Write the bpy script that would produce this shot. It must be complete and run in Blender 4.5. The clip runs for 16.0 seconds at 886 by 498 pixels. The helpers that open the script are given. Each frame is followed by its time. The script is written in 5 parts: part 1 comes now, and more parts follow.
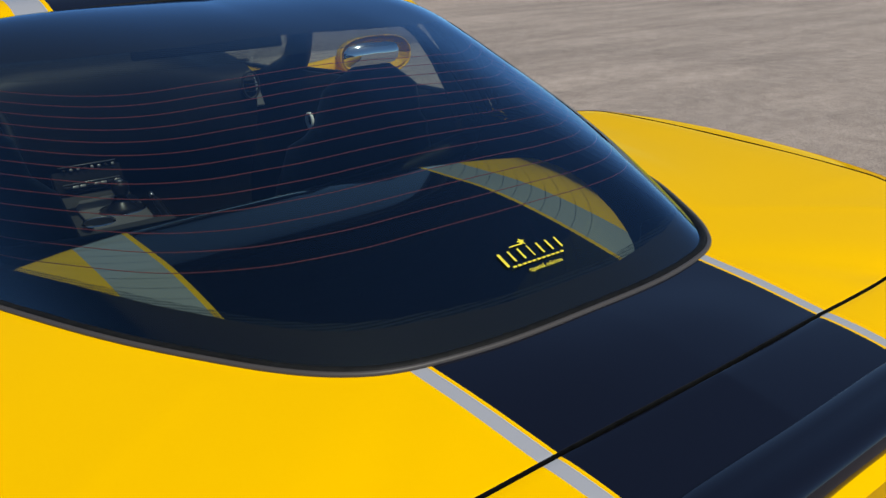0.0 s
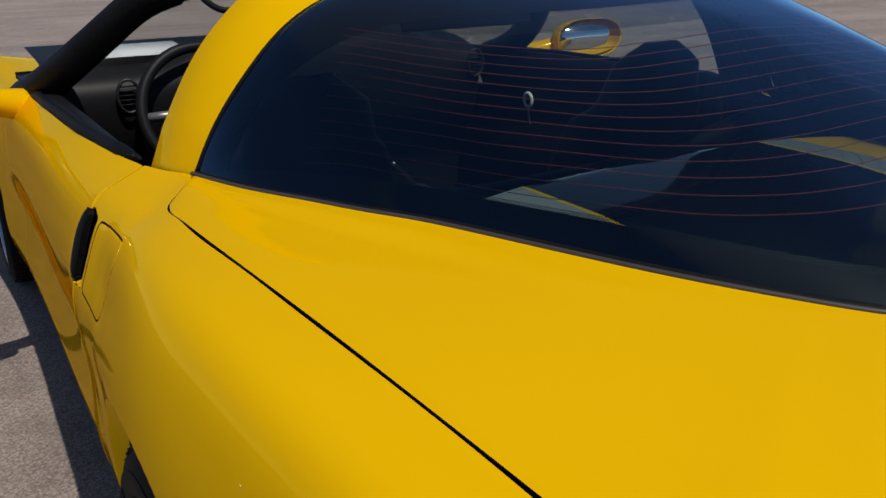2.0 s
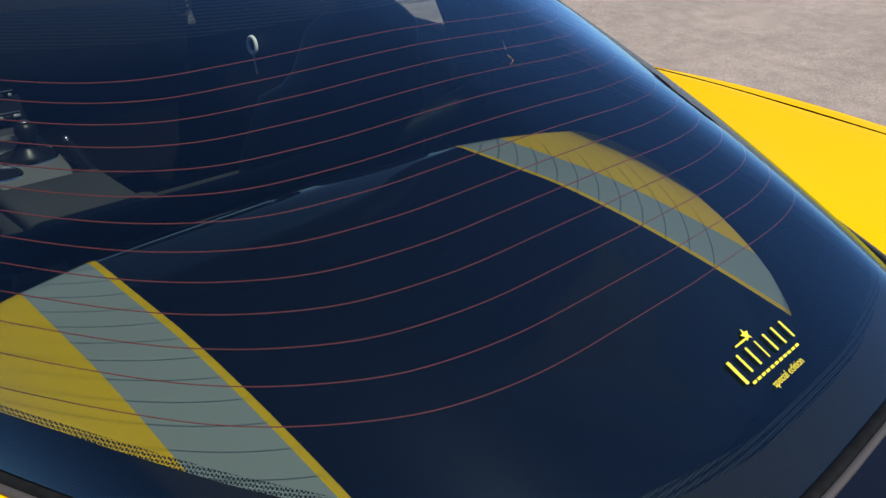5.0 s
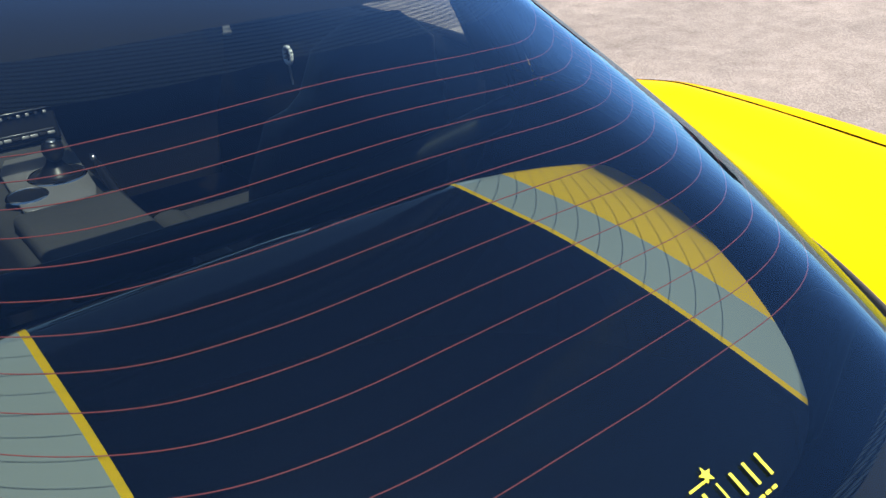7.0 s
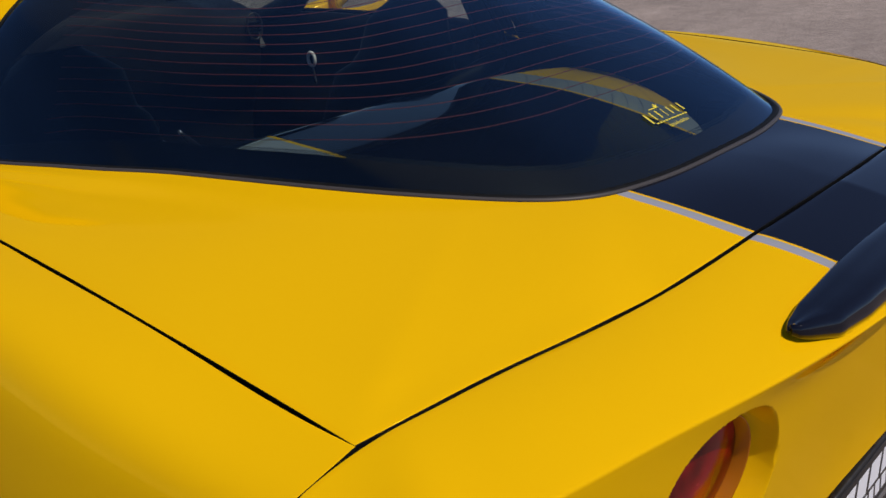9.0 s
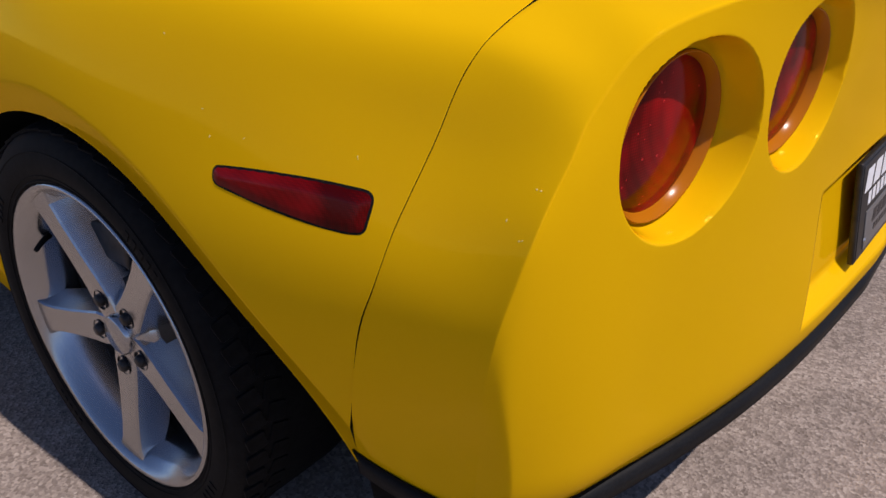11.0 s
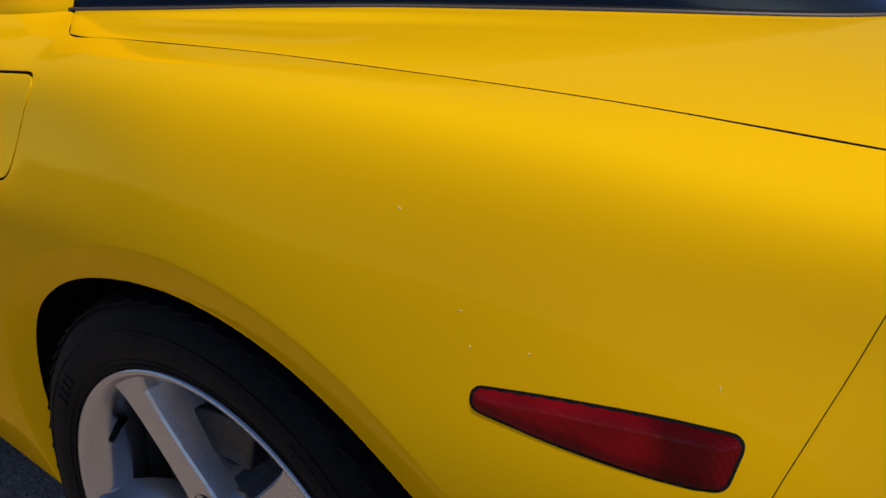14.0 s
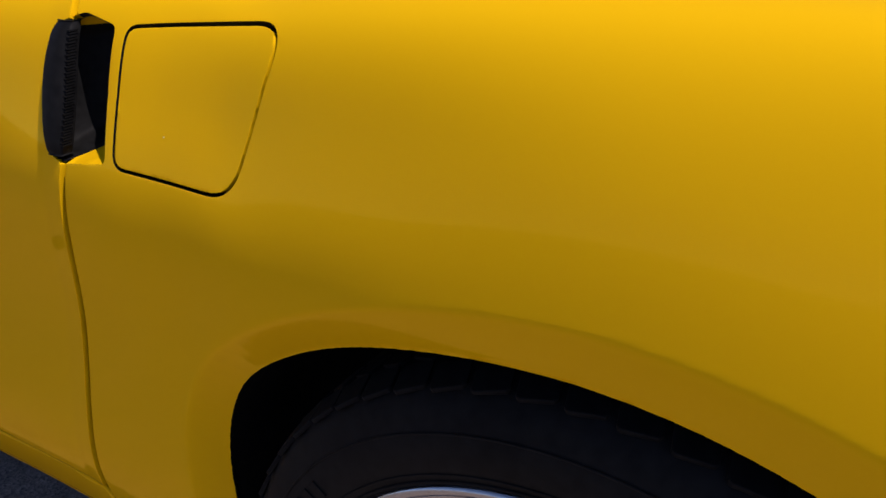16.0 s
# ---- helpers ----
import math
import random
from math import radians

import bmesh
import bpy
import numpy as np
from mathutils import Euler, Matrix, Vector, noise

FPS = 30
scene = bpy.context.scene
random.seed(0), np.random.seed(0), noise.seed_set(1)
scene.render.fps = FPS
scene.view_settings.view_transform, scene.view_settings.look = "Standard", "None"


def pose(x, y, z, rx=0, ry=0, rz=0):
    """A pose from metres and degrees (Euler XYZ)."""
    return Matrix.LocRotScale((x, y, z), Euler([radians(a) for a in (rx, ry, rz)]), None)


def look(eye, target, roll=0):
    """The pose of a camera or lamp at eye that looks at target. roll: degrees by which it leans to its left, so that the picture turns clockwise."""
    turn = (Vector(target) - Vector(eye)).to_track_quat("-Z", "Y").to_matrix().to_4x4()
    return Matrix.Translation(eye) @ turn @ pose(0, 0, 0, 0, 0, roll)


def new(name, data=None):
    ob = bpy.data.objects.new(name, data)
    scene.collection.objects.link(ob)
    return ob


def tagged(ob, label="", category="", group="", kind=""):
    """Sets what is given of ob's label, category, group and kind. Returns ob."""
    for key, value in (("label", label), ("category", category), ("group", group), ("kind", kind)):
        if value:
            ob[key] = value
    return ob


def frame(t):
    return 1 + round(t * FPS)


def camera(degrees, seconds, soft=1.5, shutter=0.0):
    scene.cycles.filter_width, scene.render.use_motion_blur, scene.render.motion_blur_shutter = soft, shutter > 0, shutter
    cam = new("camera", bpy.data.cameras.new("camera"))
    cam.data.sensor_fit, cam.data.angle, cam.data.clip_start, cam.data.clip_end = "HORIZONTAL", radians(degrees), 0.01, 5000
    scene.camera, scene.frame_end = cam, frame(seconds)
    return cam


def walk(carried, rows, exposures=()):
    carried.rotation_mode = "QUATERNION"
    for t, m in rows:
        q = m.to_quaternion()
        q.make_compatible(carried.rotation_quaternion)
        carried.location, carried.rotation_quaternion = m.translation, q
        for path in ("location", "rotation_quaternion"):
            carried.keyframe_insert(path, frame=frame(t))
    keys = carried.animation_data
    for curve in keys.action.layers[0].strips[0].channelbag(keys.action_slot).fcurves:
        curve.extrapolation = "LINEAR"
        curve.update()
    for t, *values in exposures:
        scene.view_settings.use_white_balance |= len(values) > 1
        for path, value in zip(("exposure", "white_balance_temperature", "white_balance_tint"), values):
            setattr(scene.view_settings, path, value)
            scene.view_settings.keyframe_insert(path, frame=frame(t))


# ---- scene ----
# ================= camera and its walk =================
cam = camera(57.4, 16.0)
# seconds, eye x y z, yaw to the left of +y, pitch up, roll
PATH = [
    (0.0, -0.595, -1.103, 1.294, -37.18, -20.30, -1.91),
    (0.5, -0.747, -1.078, 1.284, -31.57, -20.13, -1.80),
    (1.0, -0.853, -0.989, 1.256, -28.97, -21.68, -0.91),
    (1.5, -0.952, -0.889, 1.274, -30.35, -21.84, -0.48),
    (2.0, -1.031, -0.856, 1.262, -32.04, -20.53, -0.63),
    (2.5, -1.144, -0.895, 1.260, -35.34, -19.81, -1.62),
    (3.0, -1.209, -0.936, 1.277, -39.00, -18.89, -1.70),
    (3.5, -1.082, -0.925, 1.305, -43.61, -18.51, -1.52),
    (4.0, -0.860, -0.826, 1.322, -46.02, -19.28, -1.23),
    (4.2, -0.801, -0.790, 1.324, -46.84, -21.00, -0.63),
    (6.3, -0.305, -0.590, 1.322, -40.15, -31.64, 1.23),
    (6.5, -0.321, -0.610, 1.340, -39.99, -30.59, -0.07),
    (7.0, -0.376, -0.665, 1.352, -39.17, -28.20, -0.61),
    (7.5, -0.545, -0.745, 1.369, -41.83, -27.10, -2.77),
    (8.0, -0.709, -0.840, 1.363, -44.02, -27.73, -2.39),
    (8.5, -0.860, -0.972, 1.330, -43.39, -23.65, -3.00),
    (9.0, -1.007, -1.072, 1.270, -43.61, -23.52, -3.27),
    (9.5, -1.138, -1.111, 1.216, -43.90, -22.38, -2.54),
    (10.0, -1.277, -1.127, 1.161, -46.16, -23.05, -1.64),
    (10.2, -1.314, -1.123, 1.128, -46.75, -24.65, -1.58),
    (12.3, -1.364, -0.901, 0.971, -53.78, -27.58, 0.24),
    (12.5, -1.356, -0.872, 0.975, -54.38, -26.66, 0.70),
    (13.0, -1.331, -0.806, 1.013, -53.50, -25.60, 0.20),
    (13.5, -1.335, -0.735, 1.046, -54.14, -23.74, 0.04),
    (14.0, -1.352, -0.651, 1.060, -55.35, -23.26, -0.81),
    (14.5, -1.383, -0.579, 1.076, -57.40, -22.46, -0.69),
    (15.0, -1.378, -0.430, 1.064, -56.53, -21.30, -0.33),
    (15.5, -1.346, -0.246, 1.046, -56.29, -21.42, -0.64),
    (16.0, -1.286, -0.146, 0.990, -57.78, -26.06, -2.09),
]


def aim(x, y, z, yaw, pitch, roll):
    a, b = radians(yaw), radians(pitch)
    way = Vector((-math.sin(a) * math.cos(b), math.cos(a) * math.cos(b), math.sin(b)))
    eye = Vector((x, y, z))
    return look(eye, eye + way, roll)


# seconds, stops, white balance
EXPOSURES = [(0.0, 0.05, 6500, 4), (0.5, -0.24, 6500, 5), (1.0, -0.3, 6500, 9), (1.5, -0.32, 6500, 11), (3.5, -0.25, 6500, 8), (4.2, -0.1, 6500, 8), (6.3, 1.40, 6500, 7), (6.5, 1.40, 6500, 7),
             (7.0, 1.20, 6500, 7), (7.5, 0.8, 6500, 8), (8.0, 0.12, 6500, 8), (8.5, -0.28, 6500, 12), (9.0, -0.3, 6500, 16), (10.2, -0.28, 6500, 26), (12.3, 0.38, 6500, 7), (12.7, 0.22, 6500, 8),
             (13.5, -0.08, 6500, 15), (14.0, -0.04, 6500, 16), (15.0, 0.08, 6500, 17), (16.0, 0.14, 6500, 24)]
walk(cam, [(t, aim(*row)) for t, *row in PATH], EXPOSURES)

# ================= world and sun =================
SUN_TO = Vector((0.035, -0.47, 0.87)).normalized()
world = bpy.data.worlds.new("world")
scene.world = world
world.use_nodes = True
wn = world.node_tree.nodes
sky = wn.new("ShaderNodeTexSky")
sky.sky_type = "NISHITA"
sky.sun_disc = False
sky.sun_elevation = math.asin(SUN_TO.z)
sky.sun_rotation = math.atan2(SUN_TO.x, SUN_TO.y)
sky.air_density, sky.dust_density, sky.ozone_density = 0.5, 0.2, 3.0
world.node_tree.links.new(sky.outputs[0], wn["Background"].inputs[0])
wn["Background"].inputs[1].default_value = 0.14
sun_data = bpy.data.lights.new("sun", "SUN")
sun_data.energy, sun_data.angle, sun_data.color = 3.9, radians(0.53), (1.0, 0.955, 0.88)
sun = new("sun", sun_data)
sun.matrix_world = look(SUN_TO * 30, (0, 0, 0))

# ================= materials =================
def material(name, colour=(0.5, 0.5, 0.5), rough=0.5, metal=0.0, coat=0.0, spec=0.5):
    m = bpy.data.materials.new(name)
    m.use_nodes = True
    b = m.node_tree.nodes["Principled BSDF"]
    b.inputs["Base Color"].default_value = (*colour, 1)
    b.inputs["Roughness"].default_value = rough
    b.inputs["Metallic"].default_value = metal
    b.inputs["Coat Weight"].default_value = coat
    b.inputs["Coat Roughness"].default_value = 0.03
    b.inputs["Specular IOR Level"].default_value = spec
    return m


def node(m, kind, **values):
    n = m.node_tree.nodes.new("ShaderNode" + kind)
    for k, v in values.items():
        n.inputs[k.replace("_", " ")].default_value = v
    return n


def wire(m, a, b):
    m.node_tree.links.new(a, b)


def bsdf(m):
    return m.node_tree.nodes["Principled BSDF"]


def coords(m):
    return m.node_tree.nodes.new("ShaderNodeTexCoord").outputs["Object"]


def ramp(m, stops, constant=False):
    n = m.node_tree.nodes.new("ShaderNodeValToRGB")
    e = n.color_ramp.elements
    n.color_ramp.interpolation = "CONSTANT" if constant else "LINEAR"
    while len(e) < len(stops):
        e.new(0.5)
    for el, (pos, col) in zip(e, stops):
        el.position, el.color = pos, (*col, 1)
    return n


def grained(m, low, high, scale=40.0, coarse=3.0, bump=0.2, height=0.001, rough=None):
    """Base colour between low and high by fine grain and coarse blotches, with a relief."""
    co = coords(m)
    a = node(m, "TexNoise", Scale=scale, Detail=6.0)
    c = node(m, "TexNoise", Scale=coarse, Detail=4.0)
    for n in (a, c):
        wire(m, co, n.inputs["Vector"])
    mix = m.node_tree.nodes.new("ShaderNodeMath")
    mix.operation = "MULTIPLY_ADD"
    mix.inputs[1].default_value = 0.55
    wire(m, a.outputs["Fac"], mix.inputs[0])
    half = m.node_tree.nodes.new("ShaderNodeMath")
    half.operation = "MULTIPLY"
    half.inputs[1].default_value = 0.45
    wire(m, c.outputs["Fac"], half.inputs[0])
    wire(m, half.outputs[0], mix.inputs[2])
    r = ramp(m, [(0.33, low), (0.67, high)])
    wire(m, mix.outputs[0], r.inputs[0])
    wire(m, r.outputs[0], bsdf(m).inputs["Base Color"])
    if bump:
        b = node(m, "Bump", Strength=bump, Distance=height)
        wire(m, a.outputs["Fac"], b.inputs["Height"])
        wire(m, b.outputs[0], bsdf(m).inputs["Normal"])
    if rough:
        rr = node(m, "MapRange")
        rr.inputs["To Min"].default_value, rr.inputs["To Max"].default_value = rough
        wire(m, c.outputs["Fac"], rr.inputs["Value"])
        wire(m, rr.outputs[0], bsdf(m).inputs["Roughness"])
    return m


YELLOW, NAVY, GREY = (0.80, 0.44, 0.0005), (0.004, 0.005, 0.011), (0.30, 0.30, 0.32)
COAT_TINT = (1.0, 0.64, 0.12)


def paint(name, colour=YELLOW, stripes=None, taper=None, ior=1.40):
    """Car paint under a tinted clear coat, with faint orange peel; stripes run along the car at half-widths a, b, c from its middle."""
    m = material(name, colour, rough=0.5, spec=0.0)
    n = m.node_tree.nodes
    co = coords(m)
    peel = node(m, "TexNoise", Scale=260.0, Detail=2.0)
    wire(m, co, peel.inputs["Vector"])
    b = node(m, "Bump", Strength=0.03, Distance=0.0004)
    wire(m, peel.outputs["Fac"], b.inputs["Height"])
    dust = node(m, "TexNoise", Scale=5.0, Detail=5.0)
    wire(m, co, dust.inputs["Vector"])
    film = node(m, "MapRange")
    film.inputs["From Min"].default_value, film.inputs["From Max"].default_value = 0.35, 0.75
    film.inputs["To Min"].default_value, film.inputs["To Max"].default_value = 0.035, 0.08
    wire(m, dust.outputs["Fac"], film.inputs["Value"])
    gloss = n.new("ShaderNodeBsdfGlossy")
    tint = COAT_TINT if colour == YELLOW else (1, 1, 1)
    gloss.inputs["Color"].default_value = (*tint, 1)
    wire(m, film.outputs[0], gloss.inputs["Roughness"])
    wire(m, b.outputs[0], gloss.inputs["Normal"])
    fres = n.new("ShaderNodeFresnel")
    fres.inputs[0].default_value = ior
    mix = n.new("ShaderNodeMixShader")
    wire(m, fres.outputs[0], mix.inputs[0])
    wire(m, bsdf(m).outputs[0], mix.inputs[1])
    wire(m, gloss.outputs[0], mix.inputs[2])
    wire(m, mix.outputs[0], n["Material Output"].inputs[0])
    if stripes:
        sep = n.new("ShaderNodeSeparateXYZ")
        wire(m, co, sep.inputs[0])
        ab = n.new("ShaderNodeMath")
        ab.operation = "ABSOLUTE"
        wire(m, sep.outputs[0], ab.inputs[0])
        k, y, g = stripes
        if taper:
            # the stripes draw together towards the rear
            start, rate = taper
            wide = n.new("ShaderNodeMath")
            wide.operation = "MULTIPLY_ADD"
            wide.inputs[1].default_value, wide.inputs[2].default_value = rate, 1.0 - rate * start
            wire(m, sep.outputs[1], wide.inputs[0])
            even = n.new("ShaderNodeMath")
            even.operation = "DIVIDE"
            wire(m, ab.outputs[0], even.inputs[0])
            wire(m, wide.outputs[0], even.inputs[1])
            ab = even
        r = ramp(m, [(0.0, NAVY), (k, colour), (y, GREY), (g, colour)], constant=True)
        wire(m, ab.outputs[0], r.inputs[0])
        wire(m, r.outputs[0], bsdf(m).inputs["Base Color"])
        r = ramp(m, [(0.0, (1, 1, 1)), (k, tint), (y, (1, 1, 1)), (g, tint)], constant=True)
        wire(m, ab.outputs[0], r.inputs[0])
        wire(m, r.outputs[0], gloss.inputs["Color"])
    return m


def pane(name, tint, ior=1.5, rough=0.0, sheen=(1, 1, 1)):
    """A sheet of glass: it lets tinted light straight through and mirrors by Fresnel."""
    m = bpy.data.materials.new(name)
    m.use_nodes = True
    n = m.node_tree.nodes
    n.remove(n["Principled BSDF"])
    t = n.new("ShaderNodeBsdfTransparent")
    t.inputs[0].default_value = (*tint, 1)
    g = n.new("ShaderNodeBsdfGlossy")
    g.inputs["Roughness"].default_value = rough
    g.inputs["Color"].default_value = (*sheen, 1)
    f = n.new("ShaderNodeFresnel")
    f.inputs[0].default_value = ior
    # both faces of the sheet mirror: 2F / (1 + F)
    twice, more, share = (n.new("ShaderNodeMath") for _ in range(3))
    twice.operation, more.operation, share.operation = "MULTIPLY", "ADD", "DIVIDE"
    twice.inputs[1].default_value, more.inputs[1].default_value = 2.0, 1.0
    wire(m, f.outputs[0], twice.inputs[0])
    wire(m, f.outputs[0], more.inputs[0])
    wire(m, twice.outputs[0], share.inputs[0])
    wire(m, more.outputs[0], share.inputs[1])
    mix = n.new("ShaderNodeMixShader")
    wire(m, share.outputs[0], mix.inputs[0])
    wire(m, t.outputs[0], mix.inputs[1])
    wire(m, g.outputs[0], mix.inputs[2])
    wire(m, mix.outputs[0], n["Material Output"].inputs[0])
    return m


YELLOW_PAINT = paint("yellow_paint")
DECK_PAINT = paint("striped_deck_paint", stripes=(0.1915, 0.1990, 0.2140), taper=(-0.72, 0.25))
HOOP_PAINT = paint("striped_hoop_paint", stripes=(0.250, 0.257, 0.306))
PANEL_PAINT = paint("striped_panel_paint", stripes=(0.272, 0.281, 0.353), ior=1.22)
NAVY_PAINT = paint("black_blue_paint", NAVY)
GLASS = pane("tinted_glass", (0.50, 0.58, 0.525), ior=1.43, sheen=(0.48, 0.70, 0.92))
CLEAR = pane("clear_glass", (0.86, 0.9, 0.88), ior=1.2)
FRIT = material("black_enamel", (0.030, 0.023, 0.017), rough=0.4, spec=0.06)
DOTS = bpy.data.materials.new("enamel_dots")
DOTS.use_nodes = True


def dot_pattern(m):
    """Black enamel dots a few millimetres apart, with clear glass between them."""
    n = m.node_tree.nodes
    clear = n.new("ShaderNodeBsdfTransparent")
    mix = n.new("ShaderNodeMixShader")
    b = n["Principled BSDF"]
    b.inputs["Base Color"].default_value = (0.01, 0.01, 0.01, 1)
    v = node(m, "TexVoronoi", Scale=520.0, Randomness=0.0)
    wire(m, coords(m), v.inputs["Vector"])
    r = ramp(m, [(0.0, (1, 1, 1)), (0.45, (0, 0, 0))], constant=True)
    wire(m, v.outputs["Distance"], r.inputs[0])
    wire(m, r.outputs[0], mix.inputs[0])
    wire(m, clear.outputs[0], mix.inputs[1])
    wire(m, b.outputs[0], mix.inputs[2])
    wire(m, mix.outputs[0], n["Material Output"].inputs[0])


dot_pattern(DOTS)
# black of the rubber parts, also laid where gaps and recesses lie in shade
RUBBER_AND_SHADE = grained(material("rubber_and_shade_black", rough=0.55, spec=0.06), (0.004, 0.004, 0.004), (0.012, 0.012, 0.012), 120, 8, 0.1)
TRIM_BAND = material("grey_rubber_lip", (0.055, 0.048, 0.045), rough=0.45, spec=0.25)
PLASTIC = grained(material("black_plastic", rough=0.5, spec=0.10), (0.005, 0.005, 0.0055), (0.014, 0.014, 0.015), 300, 6, 0.25, 0.0005)
SATIN = material("satin_black", (0.006, 0.006, 0.007), rough=0.35, spec=0.25)
LEATHER = grained(material("black_leather", rough=0.5, spec=0.2), (0.005, 0.005, 0.0055), (0.011, 0.011, 0.012), 220, 5, 0.3, 0.0008)
GREY_LEATHER = grained(material("grey_leather", rough=0.55, spec=0.2), (0.026, 0.026, 0.025), (0.045, 0.044, 0.042), 220, 5, 0.3, 0.0008)
CARPET = grained(material("black_carpet", rough=0.95, spec=0.03), (0.006, 0.006, 0.0065), (0.013, 0.013, 0.014), 400, 6, 0.5, 0.002)
TYRE = grained(material("tyre_rubber", rough=0.7, spec=0.10), (0.003, 0.003, 0.0033), (0.009, 0.009, 0.009), 90, 12, 0.15, 0.0006)
ALLOY = grained(material("silver_alloy", rough=0.22, metal=0.95), (0.37, 0.375, 0.39), (0.45, 0.455, 0.47), 300, 5, 0.04, 0.0003)
STEEL = material("brushed_steel", (0.45, 0.45, 0.46), rough=0.3, metal=1.0)
DARK_BARREL = grained(material("dark_barrel", rough=0.75, metal=0.2), (0.012, 0.011, 0.010), (0.035, 0.032, 0.029), 80, 6, 0.1)
DARK_STEEL = grained(material("brake_steel", rough=0.5, metal=0.8), (0.03, 0.028, 0.026), (0.07, 0.066, 0.062), 60, 4, 0.1)
BRIGHT_PLATE = material("bright_plate", (0.80, 0.80, 0.80), rough=0.4, metal=0.0)
CHROME = material("chrome", (0.85, 0.85, 0.86), rough=0.06, metal=1.0)
SILVER_PLASTIC = material("silver_plastic", (0.20, 0.195, 0.19), rough=0.35, metal=0.5)
WHITE_CARD = grained(material("white_card", rough=0.8), (0.66, 0.66, 0.64), (0.8, 0.8, 0.78), 30, 4, 0.0)
HEATER = material("heater_wire", (0.42, 0.07, 0.065), rough=0.6)
DECAL = material("yellow_decal", (0.75, 0.60, 0.03), rough=0.5)
WHITE_INK = material("white_ink", (0.75, 0.75, 0.75), rough=0.5)
RED_LENS = material("red_lens", (0.22, 0.004, 0.006), rough=0.08, coat=0.0, spec=0.13)
bsdf(RED_LENS).inputs["Subsurface Weight"].default_value = 0.0
AMBER_REFLECTION = material("amber_reflection", (0.42, 0.13, 0.004), rough=0.2, coat=0.0, spec=0.12)


def lens_relief(m, scale, deep, rare=0.97):
    """A fine regular prism pattern under a smooth clear face, with broad darker zones."""
    co = coords(m)
    v = node(m, "TexVoronoi", Scale=scale, Randomness=0.0)
    wire(m, co, v.inputs["Vector"])
    zone = node(m, "TexNoise", Scale=16.0, Detail=1.0)
    wire(m, co, zone.inputs["Vector"])
    b = node(m, "Bump", Strength=0.10, Distance=0.0006)
    wire(m, v.outputs["Distance"], b.inputs["Height"])
    wire(m, b.outputs[0], bsdf(m).inputs["Normal"])
    s = m.node_tree.nodes.new("ShaderNodeMath")
    s.operation = "MULTIPLY_ADD"
    s.inputs[1].default_value = 0.25
    wire(m, v.outputs["Distance"], s.inputs[0])
    wire(m, zone.outputs["Fac"], s.inputs[2])
    r = ramp(m, [(0.40, (0.26 * deep, 0.003, 0.004)), (0.78, (0.07 * deep, 0.001, 0.001))])
    wire(m, s.outputs[0], r.inputs[0])
    # rare cells get a brighter red, sparkles painted into the colour
    spark = node(m, "TexVoronoi", Scale=scale * 1.6, Randomness=1.0)
    wire(m, co, spark.inputs["Vector"])
    sep = m.node_tree.nodes.new("ShaderNodeSeparateColor")
    wire(m, spark.outputs["Color"], sep.inputs[0])
    pick = ramp(m, [(0.0, (0, 0, 0)), (rare, (1, 1, 1))], constant=True)
    wire(m, sep.outputs[0], pick.inputs[0])
    mix = m.node_tree.nodes.new("ShaderNodeMix")
    mix.data_type = "RGBA"
    mix.inputs[7].default_value = (0.55, 0.02, 0.02, 1)
    wire(m, pick.outputs[0], mix.inputs[0])
    wire(m, r.outputs[0], mix.inputs[6])
    wire(m, mix.outputs[2], bsdf(m).inputs["Base Color"])


lens_relief(RED_LENS, 330.0, 1.3, 0.996)
MARKER_LENS = material("marker_lens", (0.25, 0.004, 0.006), rough=0.05, coat=0.0, spec=0.13)
lens_relief(MARKER_LENS, 420.0, 0.85, 0.998)


